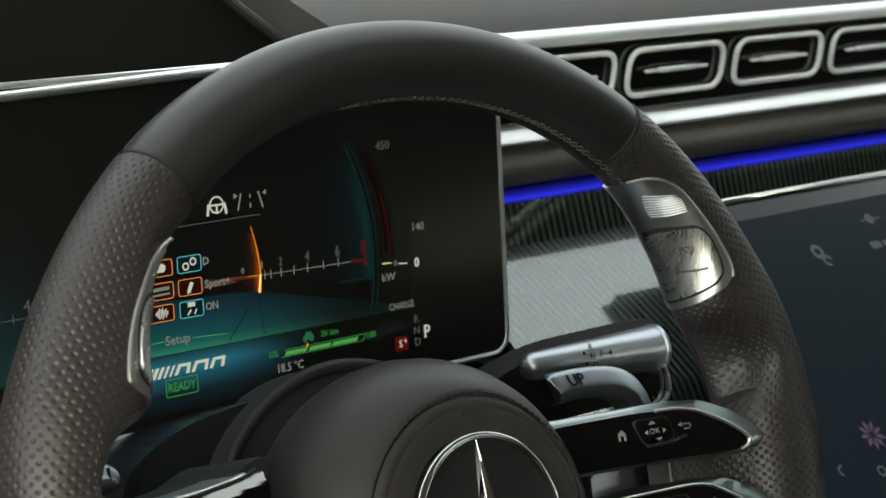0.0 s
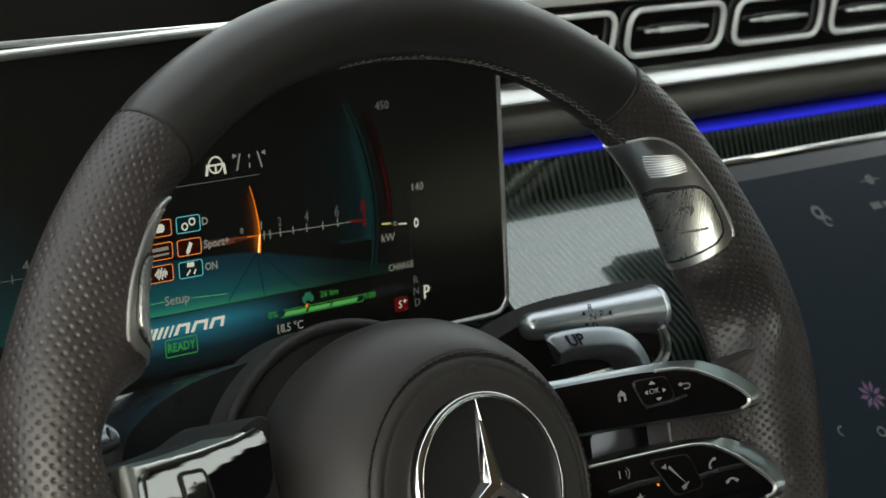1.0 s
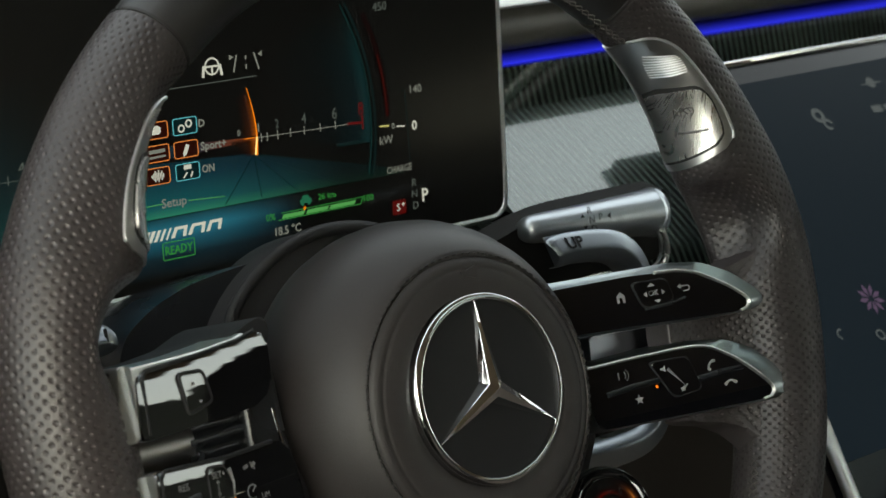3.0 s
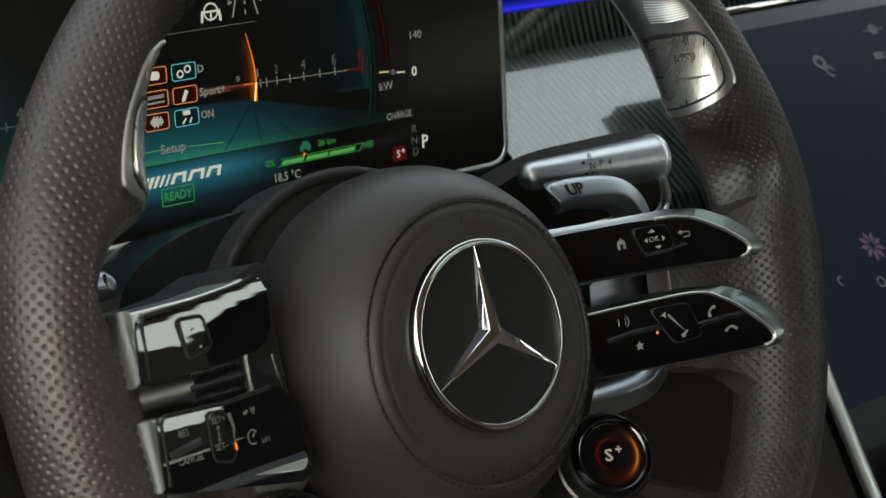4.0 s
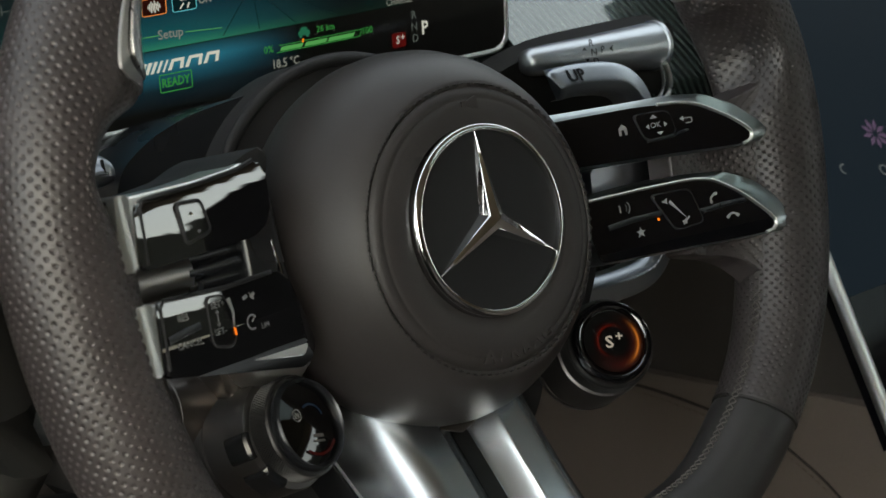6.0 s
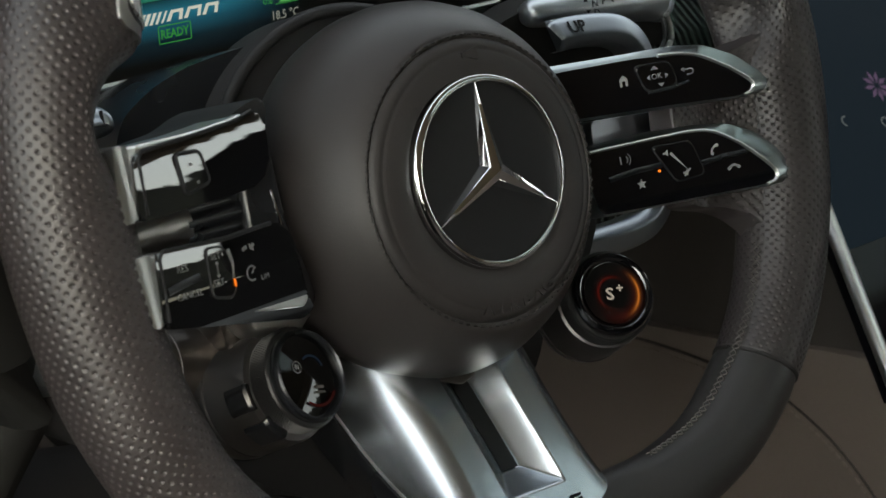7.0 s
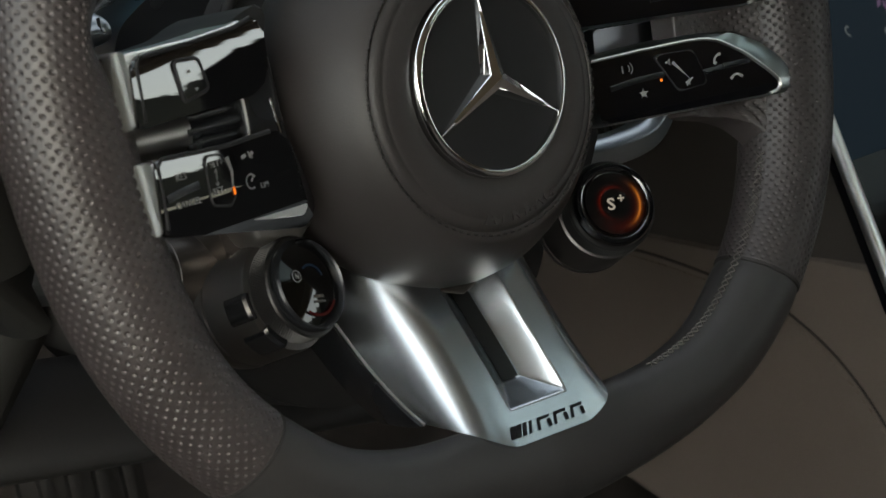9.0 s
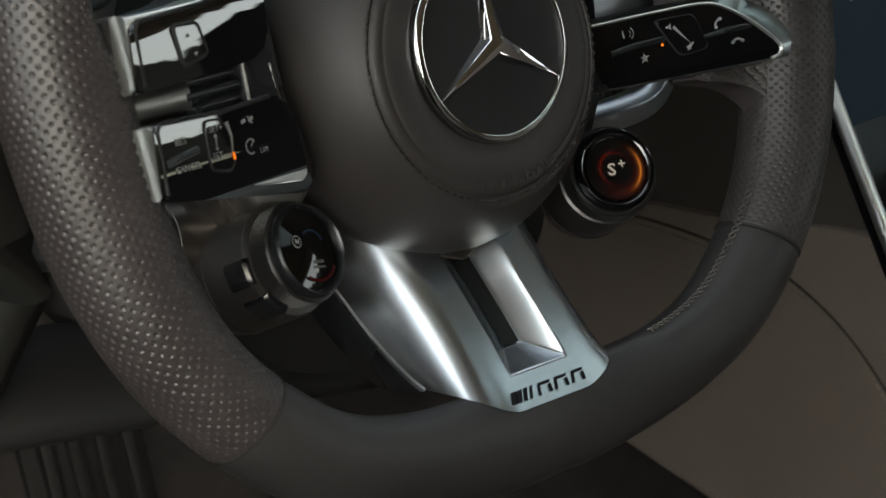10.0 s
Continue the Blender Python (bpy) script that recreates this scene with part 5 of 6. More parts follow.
# needle and scales
needle = [(0.0078 + 0.0035 * math.sin(math.pi * min(1, (0.0235 - y) / 0.04)), y) for y in [0.0235 - 0.0275 * k / 16 for k in range(17)]]
shown("needle", grid([[(x - 0.00015 - 0.0003 * k / 16, y, Z * 4), (x + 0.0002 + 0.0003 * k / 16, y, Z * 4)] for k, (x, y) in enumerate(needle)]), ORANGE_LIGHT, "orange needle")
shown("needle_tip", bar(0.0112, 0.0035, 0.0100, -0.0038, 0.0007, Z * 5), AMBER_LIGHT)
shown("scale_line", bar(0.0050, 0.0033, 0.0112, 0.0033, 0.0003, Z * 5), ORANGE_LIGHT)
shown("scale_line", bar(0.0112, 0.0030, 0.058, 0.0022, 0.00028, Z * 5), GREY_LIGHT)
shown("red_zone", joined(bar(0.0575, 0.0024, 0.0655, 0.0020, 0.0010, Z * 5), bar(0.0656, -0.001, 0.0656, 0.0048, 0.0008, Z * 5)), RED_LIGHT)
for x in (13.3, 16.3, 21.5, 28, 35, 43.3, 51.2):
    shown("tick", bar(x / 1000, 0.0010, x / 1000, 0.0046, 0.00035, Z * 5), GREY_LIGHT)
say("0", 0.0034, 2.5, 6.0, GREY_LIGHT)
say("1", 0.0050, 12.2, 6.9, GREY_LIGHT)
say("2", 0.0052, 21.5, 7.2, DIM_LIGHT, wide=0.85)
say("4", 0.0060, 35.2, 7.4, DIM_LIGHT, wide=0.85)
say("6", 0.0068, 51.0, 7.4, DIM_LIGHT, wide=0.8)
say("8", 0.0078, 65.0, 7.6, RED_LIGHT, wide=0.8)
shown("caption_bar", bar(0.0515, -0.0058, 0.0655, -0.0060, 0.0014, Z * 5), DIM_TEAL)
shown("gauge_arc", arc_bar(-0.0260, 0.0030, 0.0962, -14, 30.5, 0.0006, Z * 5, 40), TEAL_LIGHT, "teal gauge arc")
shown("gauge_arc", arc_bar(-0.0260, 0.0030, 0.0985, -14, 30, 0.0010, Z * 5, 40), DIM_TEAL, "teal gauge arc")
shown("power_arc", arc_bar(-0.0200, 0.0020, 0.0995, 0.5, 27, 0.0024, Z * 5, 40), glowing("dark_red_light", (0.35, 0.012, 0.012), 0.012), "dark red power scale")
shown("power_arc", arc_bar(-0.0200, 0.0020, 0.0990, 0.5, 16, 0.0007, Z * 6, 30), glowing("deep_red_light", (0.8, 0.03, 0.015), 0.05), "red power scale")
shown("power_line", bar(0.0745, -0.0010, 0.0795, -0.0013, 0.0007, Z * 6), YELLOW_LIGHT)
shown("power_line", bar(0.0838, -0.0022, 0.0882, -0.0026, 0.0006, Z * 6), WHITE_LIGHT)
say("0", 0.0036, 82.0, -1.9, GREY_LIGHT)
say("0", 0.0058, 93.8, -3.2, WHITE_LIGHT, weight=0.0001)
say("450", 0.0052, 78.2, 49.0, DIM_LIGHT)
say("140", 0.0050, 95.2, 12.3, GREY_LIGHT)
say("kW", 0.0050, 77.8, -7.4, GREY_LIGHT)
say("CHARGE", 0.0042, 84.2, -20.6, GREY_LIGHT, wide=0.85)
shown("charge_scale", joined(bar(0.0895, 0.0125, 0.0905, -0.0180, 0.0004, Z * 5), bar(0.0860, 0.0128, 0.0896, 0.0126, 0.0004, Z * 5)), DIM_TEAL)
say("R", 0.0048, 91.9, -27.8, DIM_LIGHT)
say("N", 0.0048, 91.9, -32.8, DIM_LIGHT)
say("D", 0.0048, 92.2, -37.8, DIM_LIGHT)
say("P", 0.0082, 97.6, -34.2, WHITE_LIGHT, wide=0.9, weight=0.0001)
shown("mode_badge", prism(rounded(mm((79.6, -34), (87, -34), (87, -40.2), (79.6, -40.2)), 0.001), Z * 3, Z * 4), glowing("badge_red_light", (0.5, 0.02, 0.02), 0.13), "dark red badge")
say("S", 0.0046, 82.5, -37.2, WHITE_LIGHT)
say("+", 0.0040, 85.2, -36.2, WHITE_LIGHT)
# range and charge
bits = [polygon(mm((x, -31.8), (x + 11.2, -31.8), (x + 12.3, -30.1), (x + 1.1, -30.1)), Z * 5) for x in (20.6, 33.0)]
shown("charge_bar", joined(*bits, polygon(mm((45.2, -31.8), (58.6, -31.8), (59.7, -30.1), (46.3, -30.1)), Z * 5)), GREEN_BRIGHT, "green charge bar")
shown("charge_outline", joined(bar(0.019, -0.0322, 0.0620, -0.0322, 0.0003, Z * 5), bar(0.0206, -0.0294, 0.0635, -0.0294, 0.0003, Z * 5), bar(0.0620, -0.0322, 0.0635, -0.0294, 0.0003, Z * 5)), GREEN_LIGHT)
shown("range_marker", bar(0.0322, -0.0300, 0.0327, -0.0284, 0.0008, Z * 6), ORANGE_LIGHT)
say("0%", 0.0042, 15.2, -30.4, GREEN_LIGHT)
say("100", 0.0040, 66.2, -30.4, GREEN_LIGHT)
say("26 km", 0.0038, 44.6, -25.9, GREEN_LIGHT)
shown("car_symbol", joined(polygon(mm((30.4, -27.2), (36.4, -27.2), (36.4, -25.6), (35.4, -25.2), (34.8, -23.8), (32.0, -23.8), (31.4, -25.2), (30.4, -25.6)), Z * 5), arc_bar(0.0317, -0.0274, 0.0004, 0, 360, 0.0008, Z * 5, 12), arc_bar(0.0351, -0.0274, 0.0004, 0, 360, 0.0008, Z * 5, 12)), glowing("teal_green_light", (0.05, 0.5, 0.28), 0.22))
say("18.5 °C", 0.0050, 23.2, -36.8, GREY_LIGHT, wide=0.9, weight=0.00005)
# ready sign
say("READY", 0.0049, -29.9, -35.4, GREEN_LIGHT, wide=0.85, weight=0.0001)
rb = rounded(mm((-37.2, -32.0), (-22.4, -32.0), (-22.4, -38.8), (-37.2, -38.8)), 0.0006, 2)
shown("sign_frame", joined(*[bar(a.x, a.y, b.x, b.y, 0.0004, Z * 5) for a, b in zip(rb, rb[1:] + rb[:1])]), GREEN_LIGHT, "green frame")
# maker's lettering as slanted bars and plain blocks
for k in range(5):
    x = -46.5 + 2.7 * k
    shown("slanted_bar", polygon(mm((x, -30.8), (x + 2.0 - 0.25 * k, -30.8), (x + 4.4 - 0.25 * k, -26.4), (x + 2.4, -26.4)), Z * 5), WHITE_LIGHT)
for x0, x1 in ((-33.2, -26.0), (-25.2, -17.4), (-16.6, -9.4)):
    shown("plain_block", joined(polygon(mm((x0, -30.6), (x0 + 1.8, -30.6), (x0 + 4.0, -26.4), (x0 + 2.4, -26.4)), Z * 5), polygon(mm((x0 + 2.4, -27.6), (x1 + 0.8, -27.6), (x1 + 1.0, -26.4), (x0 + 2.4, -26.4)), Z * 5.5), polygon(mm((x1 - 1.6, -30.6), (x1, -30.6), (x1 + 0.8, -27.4), (x1 - 0.8, -27.4)), Z * 5)), WHITE_LIGHT)
# set-up keys
say("Setup", 0.0052, -30.3, -16.6, GREY_LIGHT, weight=0.00005)
shown("rule", joined(bar(-0.060, -0.0166, -0.0357, -0.0165, 0.0003, Z * 5), bar(-0.0235, -0.0170, -0.0065, -0.0180, 0.0003, Z * 5)), GREEN_BRIGHT)
say("D", 0.0043, -14.9, 12.4, GREY_LIGHT, weight=0.0001)
say("Sport+", 0.0044, -9.9, 3.2, GREY_LIGHT, weight=0.0001)
say("ON", 0.0043, -13.2, -5.8, GREY_LIGHT, wide=0.9, weight=0.0001)
fill_red, fill_teal = glowing("key_red_light", (0.16, 0.022, 0.010), 0.10), glowing("key_teal_light", (0.01, 0.09, 0.12), 0.12)
for x, y, warm in ((-36.2, 12.4, True), (-22.7, 12.4, False), (-36.3, 3.4, True), (-22.9, 3.3, True), (-36.8, -5.3, True), (-22.9, -5.5, False)):
    o = rounded(mm((x - 5.5, y - 3.2), (x + 5.5, y - 3.2), (x + 5.5, y + 3.2), (x - 5.5, y + 3.2)), 0.001, 3)
    k = shown("menu_key", polygon(o, Z * 3), fill_red if warm else fill_teal, "lit menu key")
    edge = joined(*[bar(a.x, a.y, b.x, b.y, 0.00036, Z * 5) for a, b in zip(o, o[1:] + o[:1])])
    part("key_frame", edge, glowing("warm_frame_light", (0.85, 0.28, 0.08), 0.7) if warm else BLUE_LIGHT, k)
for x, y in ((-24.4, 11.6), (-20.9, 13.2)):
    shown("gear_symbol", arc_bar(x / 1000, y / 1000, 0.0013, 0, 360, 0.0007, Z * 5, 16), WHITE_LIGHT)
shown("damper_symbol", joined(bar(-0.0238, 0.0012, -0.0220, 0.0050, 0.0016, Z * 5), bar(-0.0242, 0.0006, -0.0236, 0.0016, 0.0006, Z * 5)), WHITE_LIGHT)
shown("skid_symbol", joined(bar(-0.0246, -0.0037, -0.0212, -0.0037, 0.0018, Z * 5), bar(-0.0250, -0.0078, -0.0232, -0.0058, 0.0006, Z * 5), bar(-0.0216, -0.0078, -0.0206, -0.0058, 0.0006, Z * 5)), WHITE_LIGHT)
shown("wave_symbol", joined(*[bar((-39.4 + k * 0.75) / 1000, (-5.3 - h) / 1000, (-39.4 + k * 0.75) / 1000, (-5.3 + h) / 1000, 0.0004, Z * 5) for k, h in enumerate((0.6, 1.4, 2.2, 1.6, 2.4, 1.2, 1.8, 0.8))]), WHITE_LIGHT)
shown("engine_symbol", polygon(mm((-38, 10.8), (-34.6, 10.8), (-33.8, 11.8), (-33.8, 13.2), (-35, 14.2), (-37, 14.2), (-38, 13.4)), Z * 5), WHITE_LIGHT)
shown("small_bars", joined(bar(-0.0400, 0.0042, -0.0326, 0.0044, 0.0014, Z * 5), bar(-0.0405, 0.0020, -0.0325, 0.0022, 0.0008, Z * 5)), GREY_LIGHT)
# assistance symbols
shown("wheel_symbol", joined(arc_bar(-0.0080, 0.0340, 0.0032, 0, 360, 0.0007, Z * 5, 24), bar(-0.0110, 0.0340, -0.0050, 0.0340, 0.0008, Z * 5), bar(-0.0080, 0.0340, -0.0080, 0.0312, 0.0008, Z * 5), bar(-0.0125, 0.0300, -0.0118, 0.0345, 0.0011, Z * 5), bar(-0.0035, 0.0300, -0.0042, 0.0345, 0.0011, Z * 5)), WHITE_LIGHT)
shown("lane_symbol", joined(bar(0.0022, 0.0305, 0.0040, 0.0372, 0.0007, Z * 5), bar(0.0145, 0.0305, 0.0125, 0.0372, 0.0007, Z * 5), bar(0.0084, 0.0310, 0.0084, 0.0330, 0.0006, Z * 5), bar(0.0084, 0.0350, 0.0084, 0.0365, 0.0006, Z * 5), polygon(mm((0.4, 37.6), (2.6, 36.4), (0.4, 35.4)), Z * 5), polygon(mm((16.4, 37.6), (14.2, 36.4), (16.4, 35.4)), Z * 5)), GREY_LIGHT)
shown("rule", bar(-0.0300, 0.0275, 0.0130, 0.0278, 0.00035, Z * 5), DIM_LIGHT)
# second gauge, beyond the rim
say("4", 0.0062, -95.0, 6.4, DIM_LIGHT)
shown("scale_line", bar(-0.125, 0.0022, -0.085, 0.0022, 0.0003, Z * 5), DIM_LIGHT)
shown("tick", bar(-0.1010, 0.0008, -0.1010, 0.0044, 0.0004, Z * 5), DIM_LIGHT)

# ---- dashboard ----
BLUE = glowing("blue_light_strip", (0.02, 0.03, 1.0), 0.9)


def carbon():
    m = material("carbon_weave", (0.02, 0.021, 0.021), 0.22, 0.0, 0.9)
    b = m.node_tree.nodes["Principled BSDF"]
    b.inputs["Coat IOR"].default_value = 1.9
    # Green coat tint stands in for sky mirrored through a tinted windscreen.
    b.inputs["Coat Tint"].default_value = (0.82, 1.0, 0.94, 1)
    turn = node(m, "ShaderNodeMapping", Rotation=(0, radians(18), 0))
    link(m, m.node_tree.nodes.new("ShaderNodeTexCoord").outputs["Object"], turn.inputs["Vector"])
    w = node(m, "ShaderNodeTexWave", Scale=75.0, Distortion=0.3)
    link(m, turn.outputs[0], w.inputs["Vector"])
    mix = m.node_tree.nodes.new("ShaderNodeMix")
    mix.data_type = "RGBA"
    mix.inputs[6].default_value, mix.inputs[7].default_value = (0.007, 0.008, 0.008, 1), (0.085, 0.090, 0.087, 1)
    link(m, w.outputs[1], mix.inputs[0])
    link(m, mix.outputs[2], b.inputs["Base Color"])
    return m


CARBON = carbon()
dash = empty("dashboard", "dark leather dashboard with chrome strips, carbon trim and a blue light line", "dashboard", kind="structure")


def along(profile, x0, x1, steps=2):
    """A moulding: a (y, z) profile drawn along the car's width."""
    bm = bmesh.new()
    rows_ = [[bm.verts.new((x0 + (x1 - x0) * i / steps, y, z)) for y, z in profile] for i in range(steps + 1)]
    n = len(profile)
    for a, b in zip(rows_, rows_[1:]):
        for k in range(n):
            j = (k + 1) % n
            bm.faces.new((a[k], b[k], b[j], a[j]))
    bm.faces.new(rows_[0])
    bm.faces.new(rows_[-1][::-1])
    return bm


def oval_profile(y, z, ry, rz, n=12):
    return [(y + ry * math.cos(2 * math.pi * k / n), z + rz * math.sin(2 * math.pi * k / n)) for k in range(n)]


X0, X1 = 0.14, 1.10
ROLL = grain(material("roll_leather", (0.11, 0.108, 0.10), spec=0.4), 900, (0.5, 0.62), 0.4, 0.0003, ((0.10, 0.098, 0.092), (0.13, 0.127, 0.118)), 12)
part("top_pad", along([(0.205, 0.121), (0.215, 0.128), (0.25, 0.135), (0.40, 0.150), (0.80, 0.165), (0.80, 0.05), (0.23, 0.05)], 0.085, X1), DASH, dash, "grey-brown leather dashboard top")
part("upper_chrome", along([(0.2010, 0.1150), (0.2012, 0.1162), (0.2050, 0.1215), (0.2065, 0.1222), (0.212, 0.1222), (0.212, 0.1140)], X0, X1), TRIM_METAL, dash, "chrome strip above the vents")
part("vent_band", along([(0.205, 0.112), (0.212, 0.112), (0.212, 0.073), (0.205, 0.073)], X0, X1), PIANO, dash, "glossy black vent band")
part("lower_chrome", along([(0.1950, 0.0710), (0.1948, 0.0722), (0.1990, 0.0768), (0.2010, 0.0772), (0.212, 0.0772), (0.212, 0.0705)], X0, X1), TRIM_METAL, dash, "chrome strip below the vents")
part("leather_roll", along(oval_profile(0.2135, 0.0590, 0.020, 0.0130, 20), X0, X1), ROLL, dash, "stitched dark leather roll")
# The strip is made taller; its upward fade paints the glow it throws.
split = BLUE.node_tree.nodes.new("ShaderNodeSeparateXYZ")
link(BLUE, BLUE.node_tree.nodes.new("ShaderNodeTexCoord").outputs["Object"], split.inputs[0])
ramp = node(BLUE, "ShaderNodeMapRange", To_Min=1.0 * 2**-STOPS, To_Max=0.0)
ramp.inputs["From Min"].default_value, ramp.inputs["From Max"].default_value = 0.0405, 0.0480
link(BLUE, split.outputs[2], ramp.inputs["Value"])
link(BLUE, math_node(BLUE, "MULTIPLY", ramp.outputs[0], math_node(BLUE, "MULTIPLY", ramp.outputs[0], 2**STOPS)), BLUE.node_tree.nodes["Principled BSDF"].inputs["Emission Strength"])
part("light_strip", along([(0.2035, 0.0495), (0.2030, 0.0405), (0.209, 0.0405), (0.209, 0.0495)], X0, X1), BLUE, dash, "blue light strip, brightest along its lower edge, its glow painted above")
part("carbon_strip", along([(0.200, 0.0405), (0.1975, 0.0198), (0.215, 0.0198), (0.215, 0.0405)], X0, X1), CARBON, dash, "dark carbon-weave strip")
part("carbon_panel", along([(0.1975, 0.0195), (0.130, -0.0207), (0.118, -0.0295), (0.110, -0.050), (0.105, -0.110), (0.23, -0.110), (0.215, 0.0195)], 0.150, 0.36), CARBON, dash, "glossy carbon-weave panel", 8)
HOOD = [(-0.45, 0.00), (0.110, 0.00), (0.110, 0.095), (0.081, 0.1150), (0.049, 0.1360), (-0.06, 0.215), (-0.45, 0.245)]
part("hood", moved(prism(HOOD, -0.36, -0.245, 0.003), pose(0, 0, 0, 90, 0, 0)), HOOD_BLACK, dash, "dark hood behind the display")
part("piping", tube([(0.112, 0.243, 0.0935), (0.081, 0.243, 0.1160), (0.049, 0.243, 0.1370), (-0.06, 0.243, 0.216)], 0.0025, 8), DASH, dash, "grey piped edge")


# Near-white base stands in for the bright sky that chrome frames would mirror.
VENT_SKY_WHITE = material("vent_sky_white", (0.92, 0.97, 0.97), 0.22, 0.12)


def air_vent(x):
    v = empty("air_vent", "rectangular air vent with a chrome frame and chrome slat", "air vent", "air vents in the dashboard", m=Matrix.Translation((x, 0.2035, 0.0975)))
    o = rounded([(-0.0355, -0.0115), (0.0345, -0.0115), (0.0355, 0.0115), (-0.0345, 0.0115)], 0.0088, 8)
    turn = pose(0, 0, 0, 90, 0, 0)
    part("frame", moved(tube([(p.x, p.y, 0.001) for p in o], 0.0016, 10, True), turn), VENT_SKY_WHITE, v, "chrome frame")
    part("duct", moved(prism(o, -0.006, -0.004), turn), HOOD_BLACK, v)
    for z in (-0.006, 0.0, 0.006):
        part("slat", moved(box(-0.031, 0.031, z - 0.0007, z + 0.0007, -0.0045, -0.0015, 0.0003, 1), turn), HOOD_BLACK, v)
    part("slat_trim", moved(joined(box(-0.023, -0.014, -0.0006, 0.0012, 0.0, 0.0025, 0.0007, 2), box(-0.0135, 0.0135, -0.0009, 0.0018, 0.0002, 0.0030, 0.0008, 2), box(0.014, 0.023, -0.0006, 0.0012, 0.0, 0.0025, 0.0007, 2)), turn), VENT_SKY_WHITE, v, "chrome slat")
    return v


first = air_vent(0.2170)
for k in range(1, 5):
    copy_thing(first, Matrix.Translation((0.2170 + 0.0803 * k, 0.2035, 0.0975)))

# ---- centre screen ----
CENTRE = pose(0, 0.157, 0.040, 38, 0, 0)
screen = empty("centre_screen", "large black glass touch screen with faint icons and a chrome edge", "touch screen", m=CENTRE)
so = [(0.262, 0.0), (0.196, -0.270), (0.62, -0.270), (0.62, 0.0)]
part("glass", prism(so, -0.010, 0.0, 0.001), GLASS_BLACK, screen, "glossy black glass")
part("side_trim", tube([(0.261, 0.0, 0.0), (0.195, -0.27, 0.0)], 0.0034, 12), TRIM_METAL, screen, "chrome edge")
part("top_trim", tube([(0.261, 0.0, 0.0), (0.62, 0.0, 0.0)], 0.0020, 8), CHROME, screen, "chrome edge")
ICON, VIOLET = glowing("icon_light", (0.55, 0.65, 0.75), 0.13), glowing("violet_icon_light", (0.45, 0.3, 0.6), 0.18)

def icon(name, bm, mat, label):
    return part(name, bm, mat, screen, label)


def petals(x, y, r, n, z=0.0006):
    out = []
    for k in range(n):
        a = 2 * math.pi * k / n + 0.3
        c, s = math.cos(a), math.sin(a)
        out.append(polygon([(x + r * 0.15 * c, y + r * 0.15 * s), (x + r * 0.6 * c - r * 0.16 * s, y + r * 0.6 * s + r * 0.16 * c), (x + r * c, y + r * s), (x + r * 0.6 * c + r * 0.16 * s, y + r * 0.6 * s - r * 0.16 * c)], z))
    return joined(*out)


icon("lamp_icon", joined(arc_bar(0.388, -0.025, 0.0020, 0, 360, 0.0026, 0.0006, 20), bar(0.380, -0.0253, 0.396, -0.0253, 0.0008, 0.0006)), ICON, "pale lamp symbol")
icon("seat_icon", joined(arc_bar(0.3345, -0.0375, 0.0032, 0, 360, 0.0024, 0.0006, 20), arc_bar(0.338, -0.0435, 0.0026, 0, 300, 0.0018, 0.0006, 20)), ICON, "pale blue round symbol")
icon("caption_bar", joined(bar(0.376, -0.0405, 0.384, -0.0405, 0.0042, 0.0006), bar(0.386, -0.0405, 0.398, -0.0405, 0.0030, 0.0006)), ICON, "pale unreadable caption")
icon("flower_icon", petals(0.2915, -0.137, 0.0085, 9), VIOLET, "violet flower symbol")
icon("small_icon", arc_bar(0.2590, -0.149, 0.0024, 60, 250, 0.0010, 0.0006, 16), ICON, "small pale arc")
icon("small_icon", arc_bar(0.2830, -0.155, 0.0024, 0, 360, 0.0010, 0.0006, 16), ICON, "small pale ring")
icon("small_icon", petals(0.2560, -0.205, 0.0030, 5), ICON, "small pale dot")
glow = glowing("screen_blue_glow", (0.014, 0.025, 0.040), 0.50)
icon("picture", polygon([(0.262, -0.012), (0.215, -0.205), (0.60, -0.205), (0.60, -0.012)], 0.0003), glow, "dim navy picture area")

# ---- centre console and lower cabin ----
DARK_BROWN = grain(material("dark_brown_plastic", (0.06, 0.052, 0.046)), 900, (0.5, 0.6), 0.3, 0.0003, ((0.05, 0.044, 0.04), (0.075, 0.066, 0.058)), 9)
console = empty("centre_console", "brown leather console side with a stitched seam", "console", kind="structure")
SIDE = Matrix(((0, 0, -1, 0.262), (1, 0, 0, 0), (0, 1, 0, 0), (0, 0, 0, 1)))
part("side_panel", moved(prism([(-0.60, -0.352), (0.40, -0.352), (0.40, -0.260), (0.20, -0.222), (0.10, -0.193), (0.03, -0.167), (-0.10, -0.125), (-0.60, -0.10)], -0.06, 0.0, 0.006, 3), SIDE), BROWN, console, "brown leather side panel")
part("upper_strip", moved(prism([(0.40, -0.03), (0.10, -0.03), (0.05, -0.06), (0.0, -0.10), (-0.03, -0.125), (-0.03, -0.150), (0.03, -0.172), (0.10, -0.198), (0.20, -0.227), (0.40, -0.265)], -0.03, -0.006, 0.003), SIDE), DARK_BROWN, console, "dark brown strip above the side panel")
SEAM = [(0.30, -0.262), (0.224, -0.236), (0.144, -0.214), (0.099, -0.2055), (0.060, -0.2015), (0.044, -0.2015), (0.010, -0.211), (-0.022, -0.230), (-0.06, -0.262), (-0.10, -0.31)]


def seam_at(s, drop):
    y = 0.30 - 0.40 * s
    table = sorted((p[0], p[1]) for p in SEAM)
    return Vector((0.2612, y, curve(table, y) - drop))


